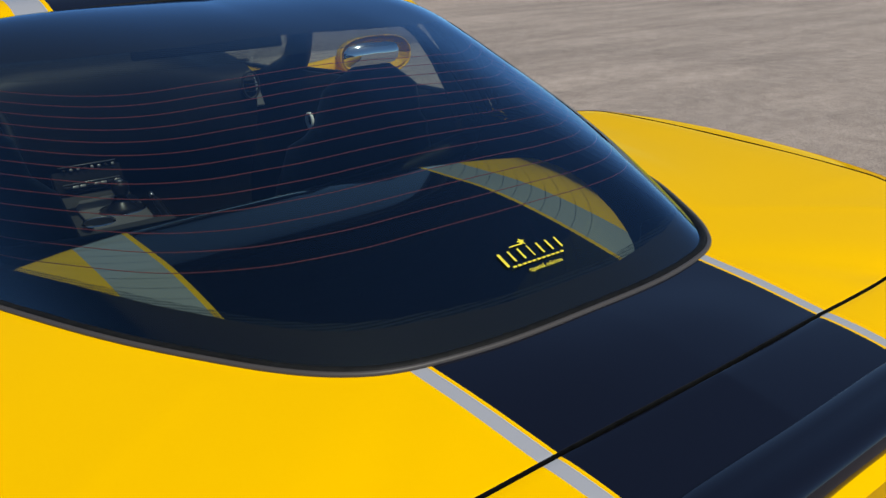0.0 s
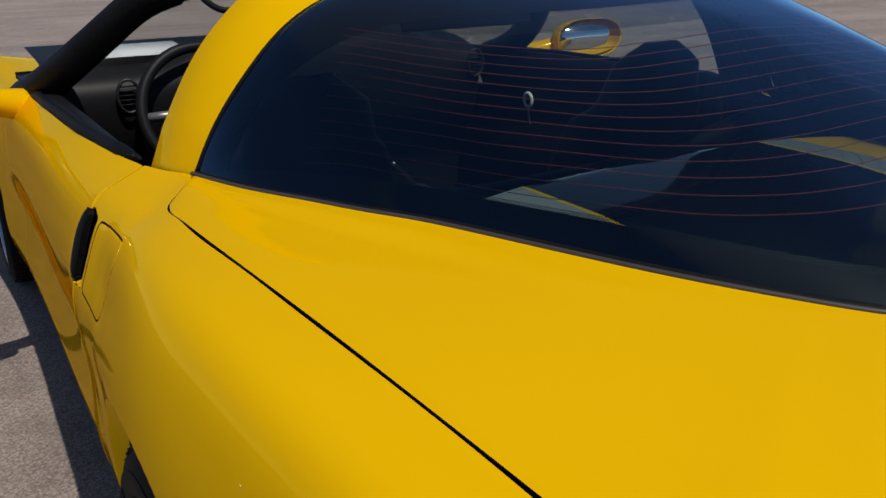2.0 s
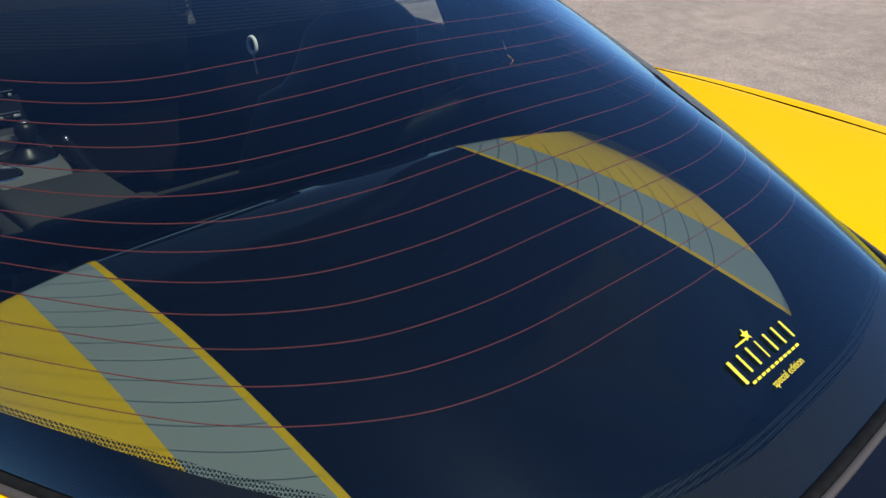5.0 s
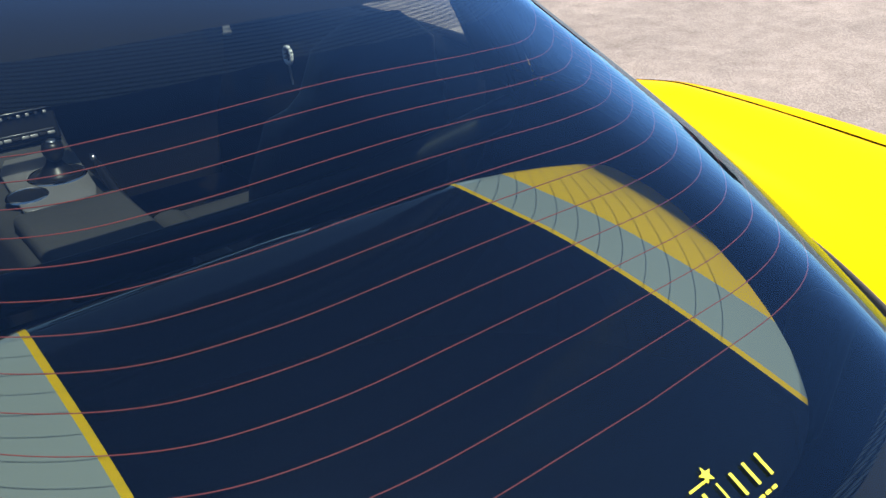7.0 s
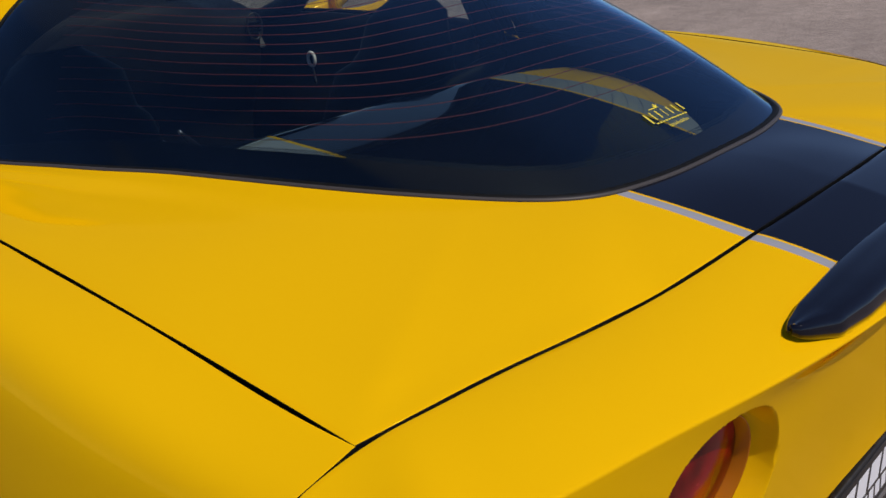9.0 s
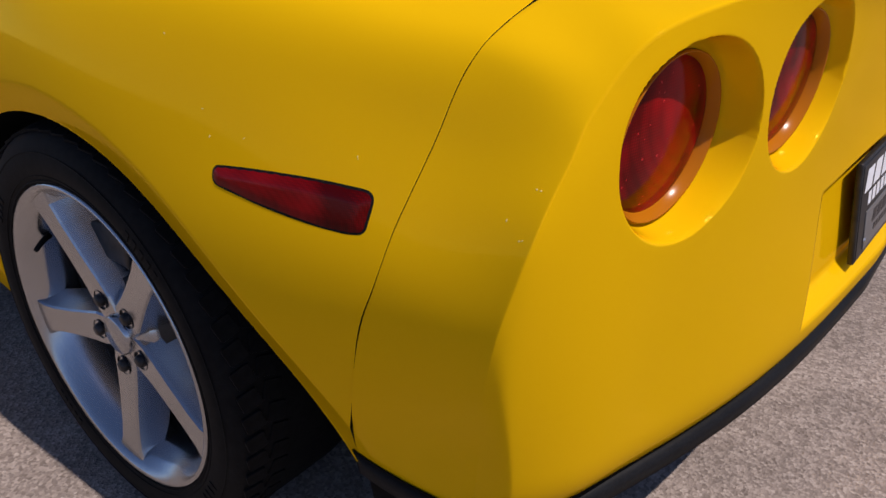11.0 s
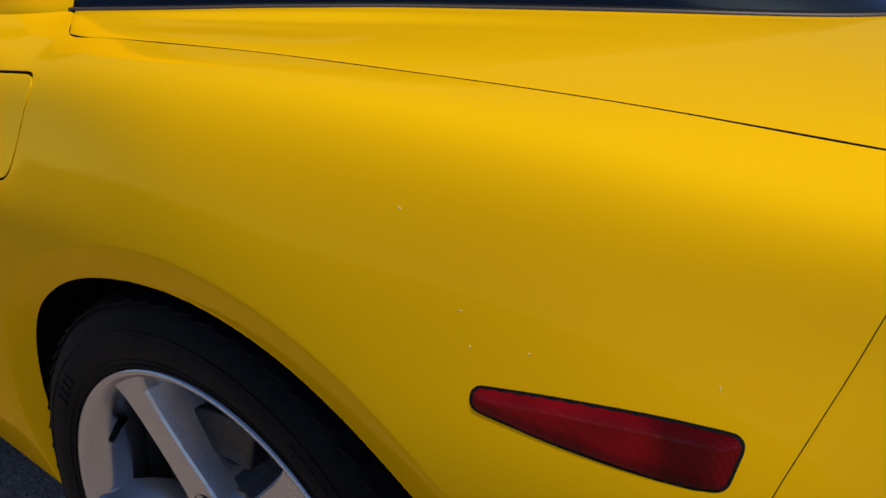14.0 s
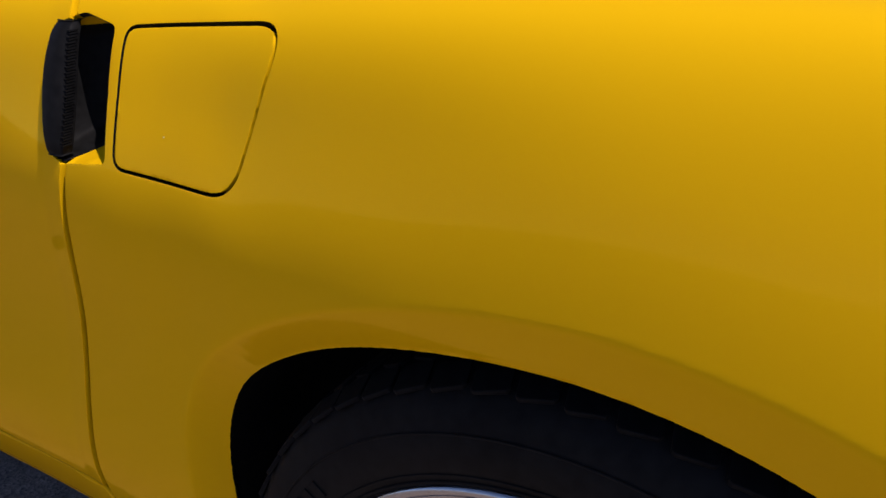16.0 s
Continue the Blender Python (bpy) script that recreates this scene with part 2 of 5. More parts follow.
def asphalt():
    m = material("worn_asphalt", rough=0.9, spec=0.25)
    co = coords(m)
    stones = node(m, "TexVoronoi", Scale=170.0)
    grain = node(m, "TexNoise", Scale=420.0, Detail=4.0)
    broad = node(m, "TexNoise", Scale=0.35, Detail=7.0, Roughness=0.65)
    mid = node(m, "TexNoise", Scale=6.0, Detail=6.0)
    streak_map = node(m, "Mapping")
    streak_map.inputs["Rotation"].default_value = (0, 0, radians(38))
    streak_map.inputs["Scale"].default_value = (0.12, 1.6, 1.0)
    streak = node(m, "TexNoise", Scale=1.0, Detail=5.0)
    wire(m, co, streak_map.inputs[0])
    wire(m, streak_map.outputs[0], streak.inputs["Vector"])
    for n in (stones, grain, broad, mid):
        wire(m, co, n.inputs["Vector"])
    pick = ramp(m, [(0.05, (0.195, 0.155, 0.132)), (0.5, (0.325, 0.265, 0.228)), (0.95, (0.50, 0.42, 0.365))])
    wire(m, stones.outputs["Color"], pick.inputs[0])

    def times(a, b, fac):
        n = m.node_tree.nodes.new("ShaderNodeMix")
        n.data_type, n.blend_type = "RGBA", "MULTIPLY"
        n.inputs["Factor"].default_value = fac
        wire(m, a, n.inputs[6])
        wire(m, b, n.inputs[7])
        return n.outputs[2]

    shade = ramp(m, [(0.3, (0.72, 0.71, 0.70)), (0.7, (1.08, 1.06, 1.03))])
    wire(m, broad.outputs["Fac"], shade.inputs[0])
    shade2 = ramp(m, [(0.3, (0.82, 0.82, 0.82)), (0.7, (1.1, 1.1, 1.1))])
    wire(m, mid.outputs["Fac"], shade2.inputs[0])
    shade3 = ramp(m, [(0.35, (0.86, 0.86, 0.86)), (0.6, (1.05, 1.05, 1.05))])
    wire(m, streak.outputs["Fac"], shade3.inputs[0])
    c = times(times(times(pick.outputs[0], shade.outputs[0], 1.0), shade2.outputs[0], 1.0), shade3.outputs[0], 1.0)
    wire(m, c, bsdf(m).inputs["Base Color"])
    h = m.node_tree.nodes.new("ShaderNodeMath")
    h.operation = "ADD"
    wire(m, stones.outputs["Distance"], h.inputs[0])
    wire(m, grain.outputs["Fac"], h.inputs[1])
    b = node(m, "Bump", Strength=0.7, Distance=0.003)
    wire(m, h.outputs[0], b.inputs["Height"])
    wire(m, b.outputs[0], bsdf(m).inputs["Normal"])
    return m


ASPHALT = asphalt()

# ================= building helpers =================
A = np.array


def part(name, geometry, mat, parent=None, label="", smooth=True, thick=0.0, bevel=0.0, rim=None):
    """Links one mesh, from a bmesh or from (vertices, faces), as a part of its parent."""
    me = bpy.data.meshes.new(name)
    if isinstance(geometry, bmesh.types.BMesh):
        geometry.to_mesh(me)
        geometry.free()
    else:
        me.from_pydata([tuple(map(float, v)) for v in geometry[0]], [], [tuple(map(int, f)) for f in geometry[1]])
    me.materials.append(mat)
    me.polygons.foreach_set("use_smooth", [smooth] * len(me.polygons))
    me.update()
    ob = new(name, me)
    if parent:
        ob.parent = parent
    if label:
        tagged(ob, label)
    if thick:
        s = ob.modifiers.new("thickness", "SOLIDIFY")
        s.thickness, s.offset = thick, -1.0
        if rim:
            me.materials.append(rim)
            s.material_offset, s.material_offset_rim = 1, 1
    if bevel:
        b = ob.modifiers.new("edges", "BEVEL")
        b.width, b.segments, b.limit_method, b.angle_limit = bevel, 2, "ANGLE", radians(45)
    return ob


def thing(name, label, category, kind="", group=""):
    return tagged(new(name), label, category, group, kind)


def spline(pts, n=None, at=None, param=None):
    """A natural cubic curve through points, at n even steps (or at the given parameters)."""
    p = A(pts, float)
    d = np.r_[0, np.cumsum(np.linalg.norm(np.diff(p.reshape(len(p), -1), axis=0), axis=1))] if param is None else A(param, float)
    h = np.diff(d)
    k = len(p)
    m = np.zeros((k, k))
    r = np.zeros_like(p)
    m[0, 0] = m[-1, -1] = 1
    for i in range(1, k - 1):
        m[i, i - 1], m[i, i], m[i, i + 1] = h[i - 1], 2 * (h[i - 1] + h[i]), h[i]
        r[i] = 6 * ((p[i + 1] - p[i]) / h[i] - (p[i] - p[i - 1]) / h[i - 1])
    s = np.linalg.solve(m, r.reshape(k, -1)).reshape(p.shape)
    q = np.linspace(d[0], d[-1], n) if at is None else A(at, float)
    i = np.clip(np.searchsorted(d, q) - 1, 0, k - 2)
    shape = (-1,) + (1,) * (p.ndim - 1)
    a, b, hh = (d[i + 1] - q).reshape(shape), (q - d[i]).reshape(shape), h[i].reshape(shape)
    return (s[i] * a**3 + s[i + 1] * b**3) / (6 * hh) + (p[i] / hh - s[i] * hh / 6) * a + (p[i + 1] / hh - s[i + 1] * hh / 6) * b


def net(ctrl, nu, nv):
    """A smooth sheet through a net of control points, nu by nv."""
    c = A(ctrl, float)

    def mean_chord(q):
        return np.r_[0, np.cumsum(np.linalg.norm(np.diff(q, axis=1), axis=2).mean(0))]

    pv = mean_chord(c)
    rows = A([spline(row, at=np.linspace(0, pv[-1], nv), param=pv) for row in c])
    pu = mean_chord(np.swapaxes(c, 0, 1))
    return spline(rows, at=np.linspace(0, pu[-1], nu), param=pu)


def grid(p, keep=None, flip=False):
    """Vertices and faces of a sheet of points; where keep is given, the sheet is cut along its zero line."""
    nu, nv = p.shape[:2]
    quad = [(i * nv + j, (i + 1) * nv + j, (i + 1) * nv + j + 1, i * nv + j + 1) for i in range(nu - 1) for j in range(nv - 1)]
    v = p.reshape(-1, 3)
    if keep is None:
        faces = quad
        verts = [tuple(q) for q in v]
    else:
        f = keep.ravel()
        verts, faces, seen = [], [], {}

        def index(key, place):
            if key not in seen:
                seen[key] = len(verts)
                verts.append(tuple(place))
            return seen[key]

        for q in quad:
            inside = [f[a] >= 0 for a in q]
            if not any(inside):
                continue
            out = []
            for a, b, ia, ib in zip(q, q[1:] + q[:1], inside, inside[1:] + inside[:1]):
                if ia:
                    out.append(index(a, v[a]))
                if ia != ib:
                    t = f[a] / (f[a] - f[b])
                    out.append(index((min(a, b), max(a, b)), v[a] + t * (v[b] - v[a])))
            if len(set(out)) > 2:
                faces.append(tuple(dict.fromkeys(out)))
    if flip:
        faces = [tuple(reversed(q)) for q in faces]
    return verts, faces


def inside(poly, x, y):
    """The distance to a closed outline, positive within it."""
    pts = np.stack([x.ravel(), y.ravel()], 1)
    a = A(poly, float)
    b = np.roll(a, -1, 0)
    best = np.full(len(pts), 9.0)
    odd = np.zeros(len(pts), bool)
    for p, q in zip(a, b):
        d = q - p
        t = np.clip(((pts - p) @ d) / max(d @ d, 1e-12), 0, 1)
        best = np.minimum(best, np.linalg.norm(pts - p - t[:, None] * d, axis=1))
        if p[1] != q[1]:
            cross = ((p[1] > pts[:, 1]) != (q[1] > pts[:, 1])) & (pts[:, 0] < (q[0] - p[0]) * (pts[:, 1] - p[1]) / (q[1] - p[1]) + p[0])
            odd ^= cross
    return np.where(odd, best, -best).reshape(x.shape)


def rounded(poly, r, steps=6):
    """A closed outline with its corners rounded by r (one radius, or one for each corner)."""
    p = A(poly, float)
    rs = [r] * len(p) if np.isscalar(r) else r
    out = []
    for i in range(len(p)):
        a, b, c = p[i - 1], p[i], p[(i + 1) % len(p)]
        u, w = (a - b) / np.linalg.norm(a - b), (c - b) / np.linalg.norm(c - b)
        for t in np.linspace(0, 1, steps):
            s, e = b + u * rs[i], b + w * rs[i]
            out.append((1 - t) ** 2 * s + 2 * t * (1 - t) * b + t * t * e)
    return A(out)


def tube(line, radius, sides=8, closed=False):
    """A round bar along a line; the radius may change along it."""
    p = A(line, float)
    n = len(p)
    rad = np.broadcast_to(A(radius, float), (n,))
    t = np.gradient(p, axis=0) if not closed else np.roll(p, -1, 0) - np.roll(p, 1, 0)
    t /= np.linalg.norm(t, axis=1)[:, None] + 1e-12
    up = A([0.0, 0.0, 1.0]) if abs(t[0][2]) < 0.9 else A([1.0, 0.0, 0.0])
    verts, faces = [], []
    u = np.cross(t[0], up)
    for i in range(n):
        u = u - t[i] * (u @ t[i])
        u /= np.linalg.norm(u) + 1e-12
        w = np.cross(t[i], u)
        for k in range(sides):
            a = 2 * math.pi * k / sides
            verts.append(p[i] + rad[i] * (math.cos(a) * u + math.sin(a) * w))
    for i in range(n if closed else n - 1):
        j = (i + 1) % n
        for k in range(sides):
            l = (k + 1) % sides
            faces.append((i * sides + k, i * sides + l, j * sides + l, j * sides + k))
    if not closed:
        faces += [tuple(reversed(range(sides))), tuple(range((n - 1) * sides, n * sides))]
    return verts, faces


def lathe(profile, steps=72, centre=(0, 0, 0), axis="x"):
    """A profile of (radius, along) turned about an axis."""
    verts, faces = [], []
    k = len(profile)
    for s in range(steps):
        a = 2 * math.pi * s / steps
        for r, x in profile:
            if axis == "x":
                v = (x, r * math.cos(a), r * math.sin(a))
            elif axis == "y":
                v = (r * math.cos(a), x, r * math.sin(a))
            else:
                v = (r * math.cos(a), r * math.sin(a), x)
            verts.append(A(v) + centre)
    for s in range(steps):
        t = (s + 1) % steps
        for j in range(k - 1):
            faces.append((s * k + j, t * k + j, t * k + j + 1, s * k + j + 1))
    return verts, faces


def box(size, at=(0, 0, 0), turn=None, bevel=0.0, taper=None):
    """A block of a size at a place, its edges rounded by bevel; taper narrows its top (x, y)."""
    bm = bmesh.new()
    bmesh.ops.create_cube(bm, size=1.0)
    for v in bm.verts:
        if taper and v.co.z > 0:
            v.co.x *= taper[0]
            v.co.y *= taper[1]
        v.co = Vector((v.co.x * size[0], v.co.y * size[1], v.co.z * size[2]))
    if bevel:
        bmesh.ops.bevel(bm, geom=list(bm.edges), offset=bevel, segments=3, affect="EDGES", profile=0.5)
    m = Matrix.Translation(at) @ (turn or Matrix())
    bm.transform(m)
    return bm


def prism(outline, depth, axis="x", at=0.0, bevel=0.0):
    """A flat outline given thickness along an axis, from at to at + depth."""
    bm = bmesh.new()
    place = {"x": lambda a, b, c: (c, a, b), "y": lambda a, b, c: (a, c, b), "z": lambda a, b, c: (a, b, c)}[axis]
    low = [bm.verts.new(place(a, b, at)) for a, b in outline]
    high = [bm.verts.new(place(a, b, at + depth)) for a, b in outline]
    n = len(outline)
    bm.faces.new(list(reversed(low)))
    top = bm.faces.new(high)
    for i in range(n):
        bm.faces.new((low[i], low[(i + 1) % n], high[(i + 1) % n], high[i]))
    bmesh.ops.recalc_face_normals(bm, faces=bm.faces)
    if bevel:
        edges = [e for e in bm.edges if len(e.link_faces) == 2 and e.calc_face_angle(0) > 0.6]
        bmesh.ops.bevel(bm, geom=edges, offset=bevel, segments=2, affect="EDGES", profile=0.5)
    return bm


def mirrored(geo):
    return [(-v[0], v[1], v[2]) for v in geo[0]], [tuple(reversed(f)) for f in geo[1]]


def lettering(text, height, m, name, mat, parent, label=""):
    cu = bpy.data.curves.new(name, "FONT")
    cu.body, cu.size, cu.align_x = text, height * 1.4, "CENTER"
    tmp = bpy.data.objects.new("tmp", cu)
    scene.collection.objects.link(tmp)
    me = bpy.data.meshes.new_from_object(tmp.evaluated_get(bpy.context.evaluated_depsgraph_get()))
    bpy.data.objects.remove(tmp)
    me.transform(m)
    me.materials.clear()
    me.materials.append(mat)
    me.name = name
    ob = new(name, me)
    ob.parent = parent
    return tagged(ob, label) if label else ob


# ================= ground =================
def ground_sheet():
    """One sheet of paving out to the horizon, finer near the car."""
    edge = [-900, -300, -100, -40, -15, -6, -3, 0, 3, 6, 15, 40, 100, 300, 900]
    p = A([[(x, y, 0.0) for y in edge] for x in edge], float)
    ob = part("ground", grid(p), ASPHALT, smooth=False)
    return tagged(ob, "sunlit worn grey-brown asphalt lot with fine stone grain", "ground", kind="structure")


ground_sheet()

# ================= the yellow sports car =================
car = thing("sports_car", "bright yellow two-seat fastback sports car with navy stripe, roof panel off", "car")

# Lines of the left half of the body (metres from the rear axle's middle, on the ground).
GLASS_EDGE = [(-0.7056, 0.3863, 0.9336), (-0.6609, 0.2221, 0.9395), (-0.6201, 0.1251, 0.9425), (-0.5814, 0.0375, 0.944), (-0.5408, -0.0351, 0.944), (-0.5131, -0.095, 0.9435),
              (-0.4576, -0.2267, 0.9425), (-0.405, -0.3351, 0.94), (-0.3475, -0.4275, 0.936), (-0.285, -0.508, 0.9332), (-0.2435, -0.5385, 0.9325), (-0.1885, -0.5555, 0.932),
              (-0.1227, -0.566, 0.9322), (0, -0.57, 0.9329)]
HATCH_SIDE = [(-0.7701, 0.304, 0.9165), (-0.7791, 0.265, 0.9172), (-0.7811, 0.22, 0.919), (-0.7786, 0.136, 0.921), (-0.7666, -0.059, 0.921), (-0.7546, -0.202, 0.917),
              (-0.7416, -0.368, 0.911), (-0.7296, -0.493, 0.903), (-0.7136, -0.6535, 0.89)]
HATCH_REAR = [(-0.7136, -0.6535, 0.89), (-0.6506, -0.6685, 0.899), (-0.5746, -0.6805, 0.903), (-0.4946, -0.6961, 0.906), (-0.4306, -0.7016, 0.904), (-0.3826, -0.7055, 0.903),
              (-0.3416, -0.7109, 0.907), (-0.2766, -0.7146, 0.91), (-0.2076, -0.7181, 0.914), (-0.1106, -0.7252, 0.921), (0, -0.7295, 0.924)]
HOOP_REAR = [(-0.7056, 0.3863, 0.9336), (-0.6744, 0.3939, 0.9882), (-0.603, 0.3978, 1.0803), (-0.5415, 0.4026, 1.1381), (-0.4718, 0.403, 1.1788), (-0.3607, 0.398, 1.2048),
              (-0.2498, 0.3945, 1.2152), (-0.12, 0.3925, 1.2208), (0, 0.3915, 1.2235)]
HOOP_FRONT = [(-0.745, 0.534, 0.925), (-0.698, 0.534, 1.015), (-0.647, 0.534, 1.098), (-0.588, 0.534, 1.162), (-0.535, 0.534, 1.201), (-0.48, 0.534, 1.219),
              (-0.392, 0.534, 1.231), (-0.255, 0.532, 1.2405), (-0.12, 0.53, 1.2445), (0, 0.529, 1.246)]

# Cross-sections of the left side, belt to sill: (y, seven points of x, z).
SECTIONS = [
    (-0.72, (-0.6984, 0.885), (-0.7595, 0.859), (-0.7942, 0.79), (-0.8206, 0.705), (-0.8426, 0.63), (-0.7986, 0.42), (-0.7446, 0.25)),
    (-0.6, (-0.7214, 0.894), (-0.7867, 0.863), (-0.822, 0.789), (-0.8496, 0.7), (-0.8636, 0.64), (-0.8256, 0.42), (-0.7756, 0.25)),
    (-0.45, (-0.7366, 0.906), (-0.8114, 0.883), (-0.8545, 0.81), (-0.8816, 0.71), (-0.8936, 0.65), (-0.8656, 0.42), (-0.8196, 0.24)),
    (-0.3, (-0.7496, 0.914), (-0.8286, 0.897), (-0.8763, 0.825), (-0.9013, 0.725), (-0.9143, 0.645), (-0.9023, 0.42), (-0.8843, 0.24)),
    (-0.15, (-0.7626, 0.919), (-0.8386, 0.906), (-0.8902, 0.836), (-0.9129, 0.745), (-0.9229, 0.65), (-0.9209, 0.42), (-0.8859, 0.24)),
    (0, (-0.7736, 0.922), (-0.8446, 0.908), (-0.8968, 0.84), (-0.9176, 0.755), (-0.9256, 0.67), (-0.9226, 0.42), (-0.8876, 0.24)),
    (0.15, (-0.7826, 0.921), (-0.8456, 0.9), (-0.8899, 0.827), (-0.9116, 0.75), (-0.9176, 0.66), (-0.9136, 0.42), (-0.8856, 0.24)),
    (0.24, (-0.7821, 0.918), (-0.8423, 0.891), (-0.8825, 0.819), (-0.9045, 0.745), (-0.9085, 0.645), (-0.9025, 0.42), (-0.8825, 0.25)),
    (0.3, (-0.7736, 0.9165), (-0.8391, 0.886), (-0.8775, 0.815), (-0.9, 0.746), (-0.903, 0.64), (-0.896, 0.42), (-0.879, 0.25)),
    (0.335, (-0.7476, 0.9235), (-0.8333, 0.888), (-0.8758, 0.818), (-0.8976, 0.75), (-0.8996, 0.64), (-0.8936, 0.42), (-0.8736, 0.25)),
    (0.375, (-0.7176, 0.9315), (-0.8285, 0.89), (-0.8741, 0.82), (-0.8963, 0.755), (-0.8973, 0.64), (-0.8913, 0.42), (-0.8673, 0.25)),
    (0.42, (-0.7226, 0.93), (-0.8295, 0.89), (-0.8756, 0.818), (-0.8973, 0.755), (-0.8973, 0.63), (-0.8913, 0.415), (-0.8643, 0.25)),
    (0.48, (-0.7426, 0.926), (-0.8326, 0.889), (-0.8766, 0.815), (-0.8966, 0.755), (-0.8946, 0.62), (-0.8906, 0.41), (-0.8606, 0.25)),
    (0.65, (-0.7756, 0.922), (-0.8426, 0.88), (-0.8766, 0.81), (-0.8886, 0.73), (-0.8826, 0.6), (-0.8886, 0.4), (-0.8506, 0.25)),
    (0.9, (-0.8006, 0.918), (-0.8506, 0.872), (-0.8766, 0.8), (-0.8846, 0.71), (-0.8726, 0.57), (-0.8866, 0.39), (-0.8456, 0.24)),
    (1.3, (-0.8136, 0.912), (-0.8526, 0.866), (-0.8726, 0.79), (-0.8786, 0.69), (-0.8606, 0.53), (-0.8806, 0.37), (-0.8406, 0.22)),
    (1.75, (-0.8056, 0.898), (-0.8486, 0.86), (-0.8726, 0.78), (-0.8786, 0.68), (-0.8586, 0.5), (-0.8786, 0.35), (-0.8406, 0.21)),
    (2.2, (-0.7456, 0.902), (-0.8186, 0.896), (-0.8726, 0.8), (-0.8966, 0.68), (-0.8826, 0.49), (-0.8906, 0.34), (-0.8606, 0.21)),
    (2.66, (-0.6806, 0.872), (-0.7956, 0.882), (-0.8776, 0.79), (-0.9156, 0.65), (-0.9206, 0.48), (-0.9156, 0.34), (-0.8906, 0.21)),
    (3.1, (-0.5706, 0.72), (-0.6906, 0.708), (-0.7706, 0.64), (-0.8206, 0.56), (-0.8406, 0.44), (-0.8406, 0.32), (-0.8106, 0.21)),
    (3.48, (-0.3706, 0.56), (-0.4606, 0.55), (-0.5406, 0.51), (-0.5906, 0.46), (-0.6106, 0.38), (-0.6106, 0.3), (-0.5706, 0.21)),
]


def arch(cy, grow=0.0, rear=True):
    """The outline of a wheel opening about an axle at cy, in y and z."""
    ang = [-40, 0, 12, 24, 36, 43, 51, 59, 72, 90, 105, 120, 135, 152, 167, 185, 215]
    rad = [0.375, 0.385, 0.390, 0.402, 0.4045, 0.396, 0.3855, 0.376, 0.3645, 0.359, 0.3585, 0.362, 0.372, 0.391, 0.4155, 0.4485, 0.52] if rear else [0.40, 0.365] + [0.36] * 13 + [0.37, 0.40]
    q = np.linspace(-40, 215, 90)
    r = spline(A(rad)[:, None], at=q, param=ang)[:, 0] + grow - 0.005
    return np.c_[cy + r * np.cos(np.radians(q)), 0.341 + r * np.sin(np.radians(q))]


def side_sheet(y0, y1, ny, nz=90):
    ys = A([s[0] for s in SECTIONS])
    xz = A([s[1:] for s in SECTIONS], float)
    q = np.linspace(y0, y1, ny)
    sec = spline(xz, at=q, param=ys)
    out = []
    for y, s in zip(q, sec):
        c = spline(s, nz)
        out.append(np.c_[c[:, 0], np.full(nz, y), c[:, 1]])
    p = A(out)
    for cy, rear in ((0.0, True), (2.686, False)):
        if abs(y0 - cy) < 1.6 or abs(y1 - cy) < 1.6:
            d = -inside(arch(cy, rear=rear), p[..., 1], p[..., 2])
            wide = np.interp(p[..., 1] - cy, [-0.35, 0, 0.32], [0.058, 0.049, 0.034])
            turn = np.clip(1 - np.maximum(d, 0) / wide, 0, 1)
            p[..., 0] += 0.024 * turn
    return p


def haunch(sections):
    """Adds the crown that the rear fenders raise outboard of the hatch."""
    out = []
    for y, a, c, *rest in sections:
        lift = np.interp(y, [-0.72, -0.6, -0.45, -0.3, -0.15, 0, 0.15, 0.24, 0.30, 0.335, 0.375], [0.003, 0.004, 0.0045, 0.005, 0.005, 0.0045, 0.004, 0.004, 0.003, 0.003, 0.003])
        out.append((y, a, ((a[0] + c[0]) / 2, (a[1] + c[1]) / 2 + float(lift)), (c[0] - 0.003, c[1] + 0.25 * float(lift)), *rest))
    return out


SECTIONS = haunch(SECTIONS)


def line_y(table, z):
    t = sorted(table)
    return np.interp(z, [a for a, _ in t], [b for _, b in t])


SEAM = [(0.20, -0.430), (0.338, -0.467), (0.508, -0.5245), (0.538, -0.5340), (0.592, -0.5535), (0.6112, -0.5620), (0.6495, -0.5755), (0.6925, -0.5875), (0.7106, -0.5932), (0.7401, -0.6025),
        (0.7816, -0.6153), (0.8306, -0.6300), (0.853, -0.6395), (0.8742, -0.6490), (0.90, -0.6565)]
SEAM = [(float(z), float(y)) for z, y in spline(A(SEAM, float), 90)]
DOOR_REAR = [(0.20, 0.615), (0.37, 0.583), (0.447, 0.562), (0.57, 0.53), (0.68, 0.502), (0.766, 0.483), (0.80, 0.481), (0.871, 0.487), (0.90, 0.505), (0.925, 0.527), (0.95, 0.53)]
DOOR_FRONT = [(0.20, 1.86), (0.40, 1.82), (0.60, 1.78), (0.80, 1.76), (0.90, 1.75)]


FUEL = rounded([(0.422, 0.872), (0.2485, 0.8865), (0.285, 0.7620), (0.4185, 0.7660)], [0.010, 0.030, 0.028, 0.012], 8)
HANDLE = rounded([(0.516, 0.868), (0.515, 0.785), (0.503, 0.764), (0.478, 0.760), (0.429, 0.767), (0.436, 0.872), (0.478, 0.880)], [0.012, 0.02, 0.008, 0.006, 0.006, 0.006, 0.006], 5)


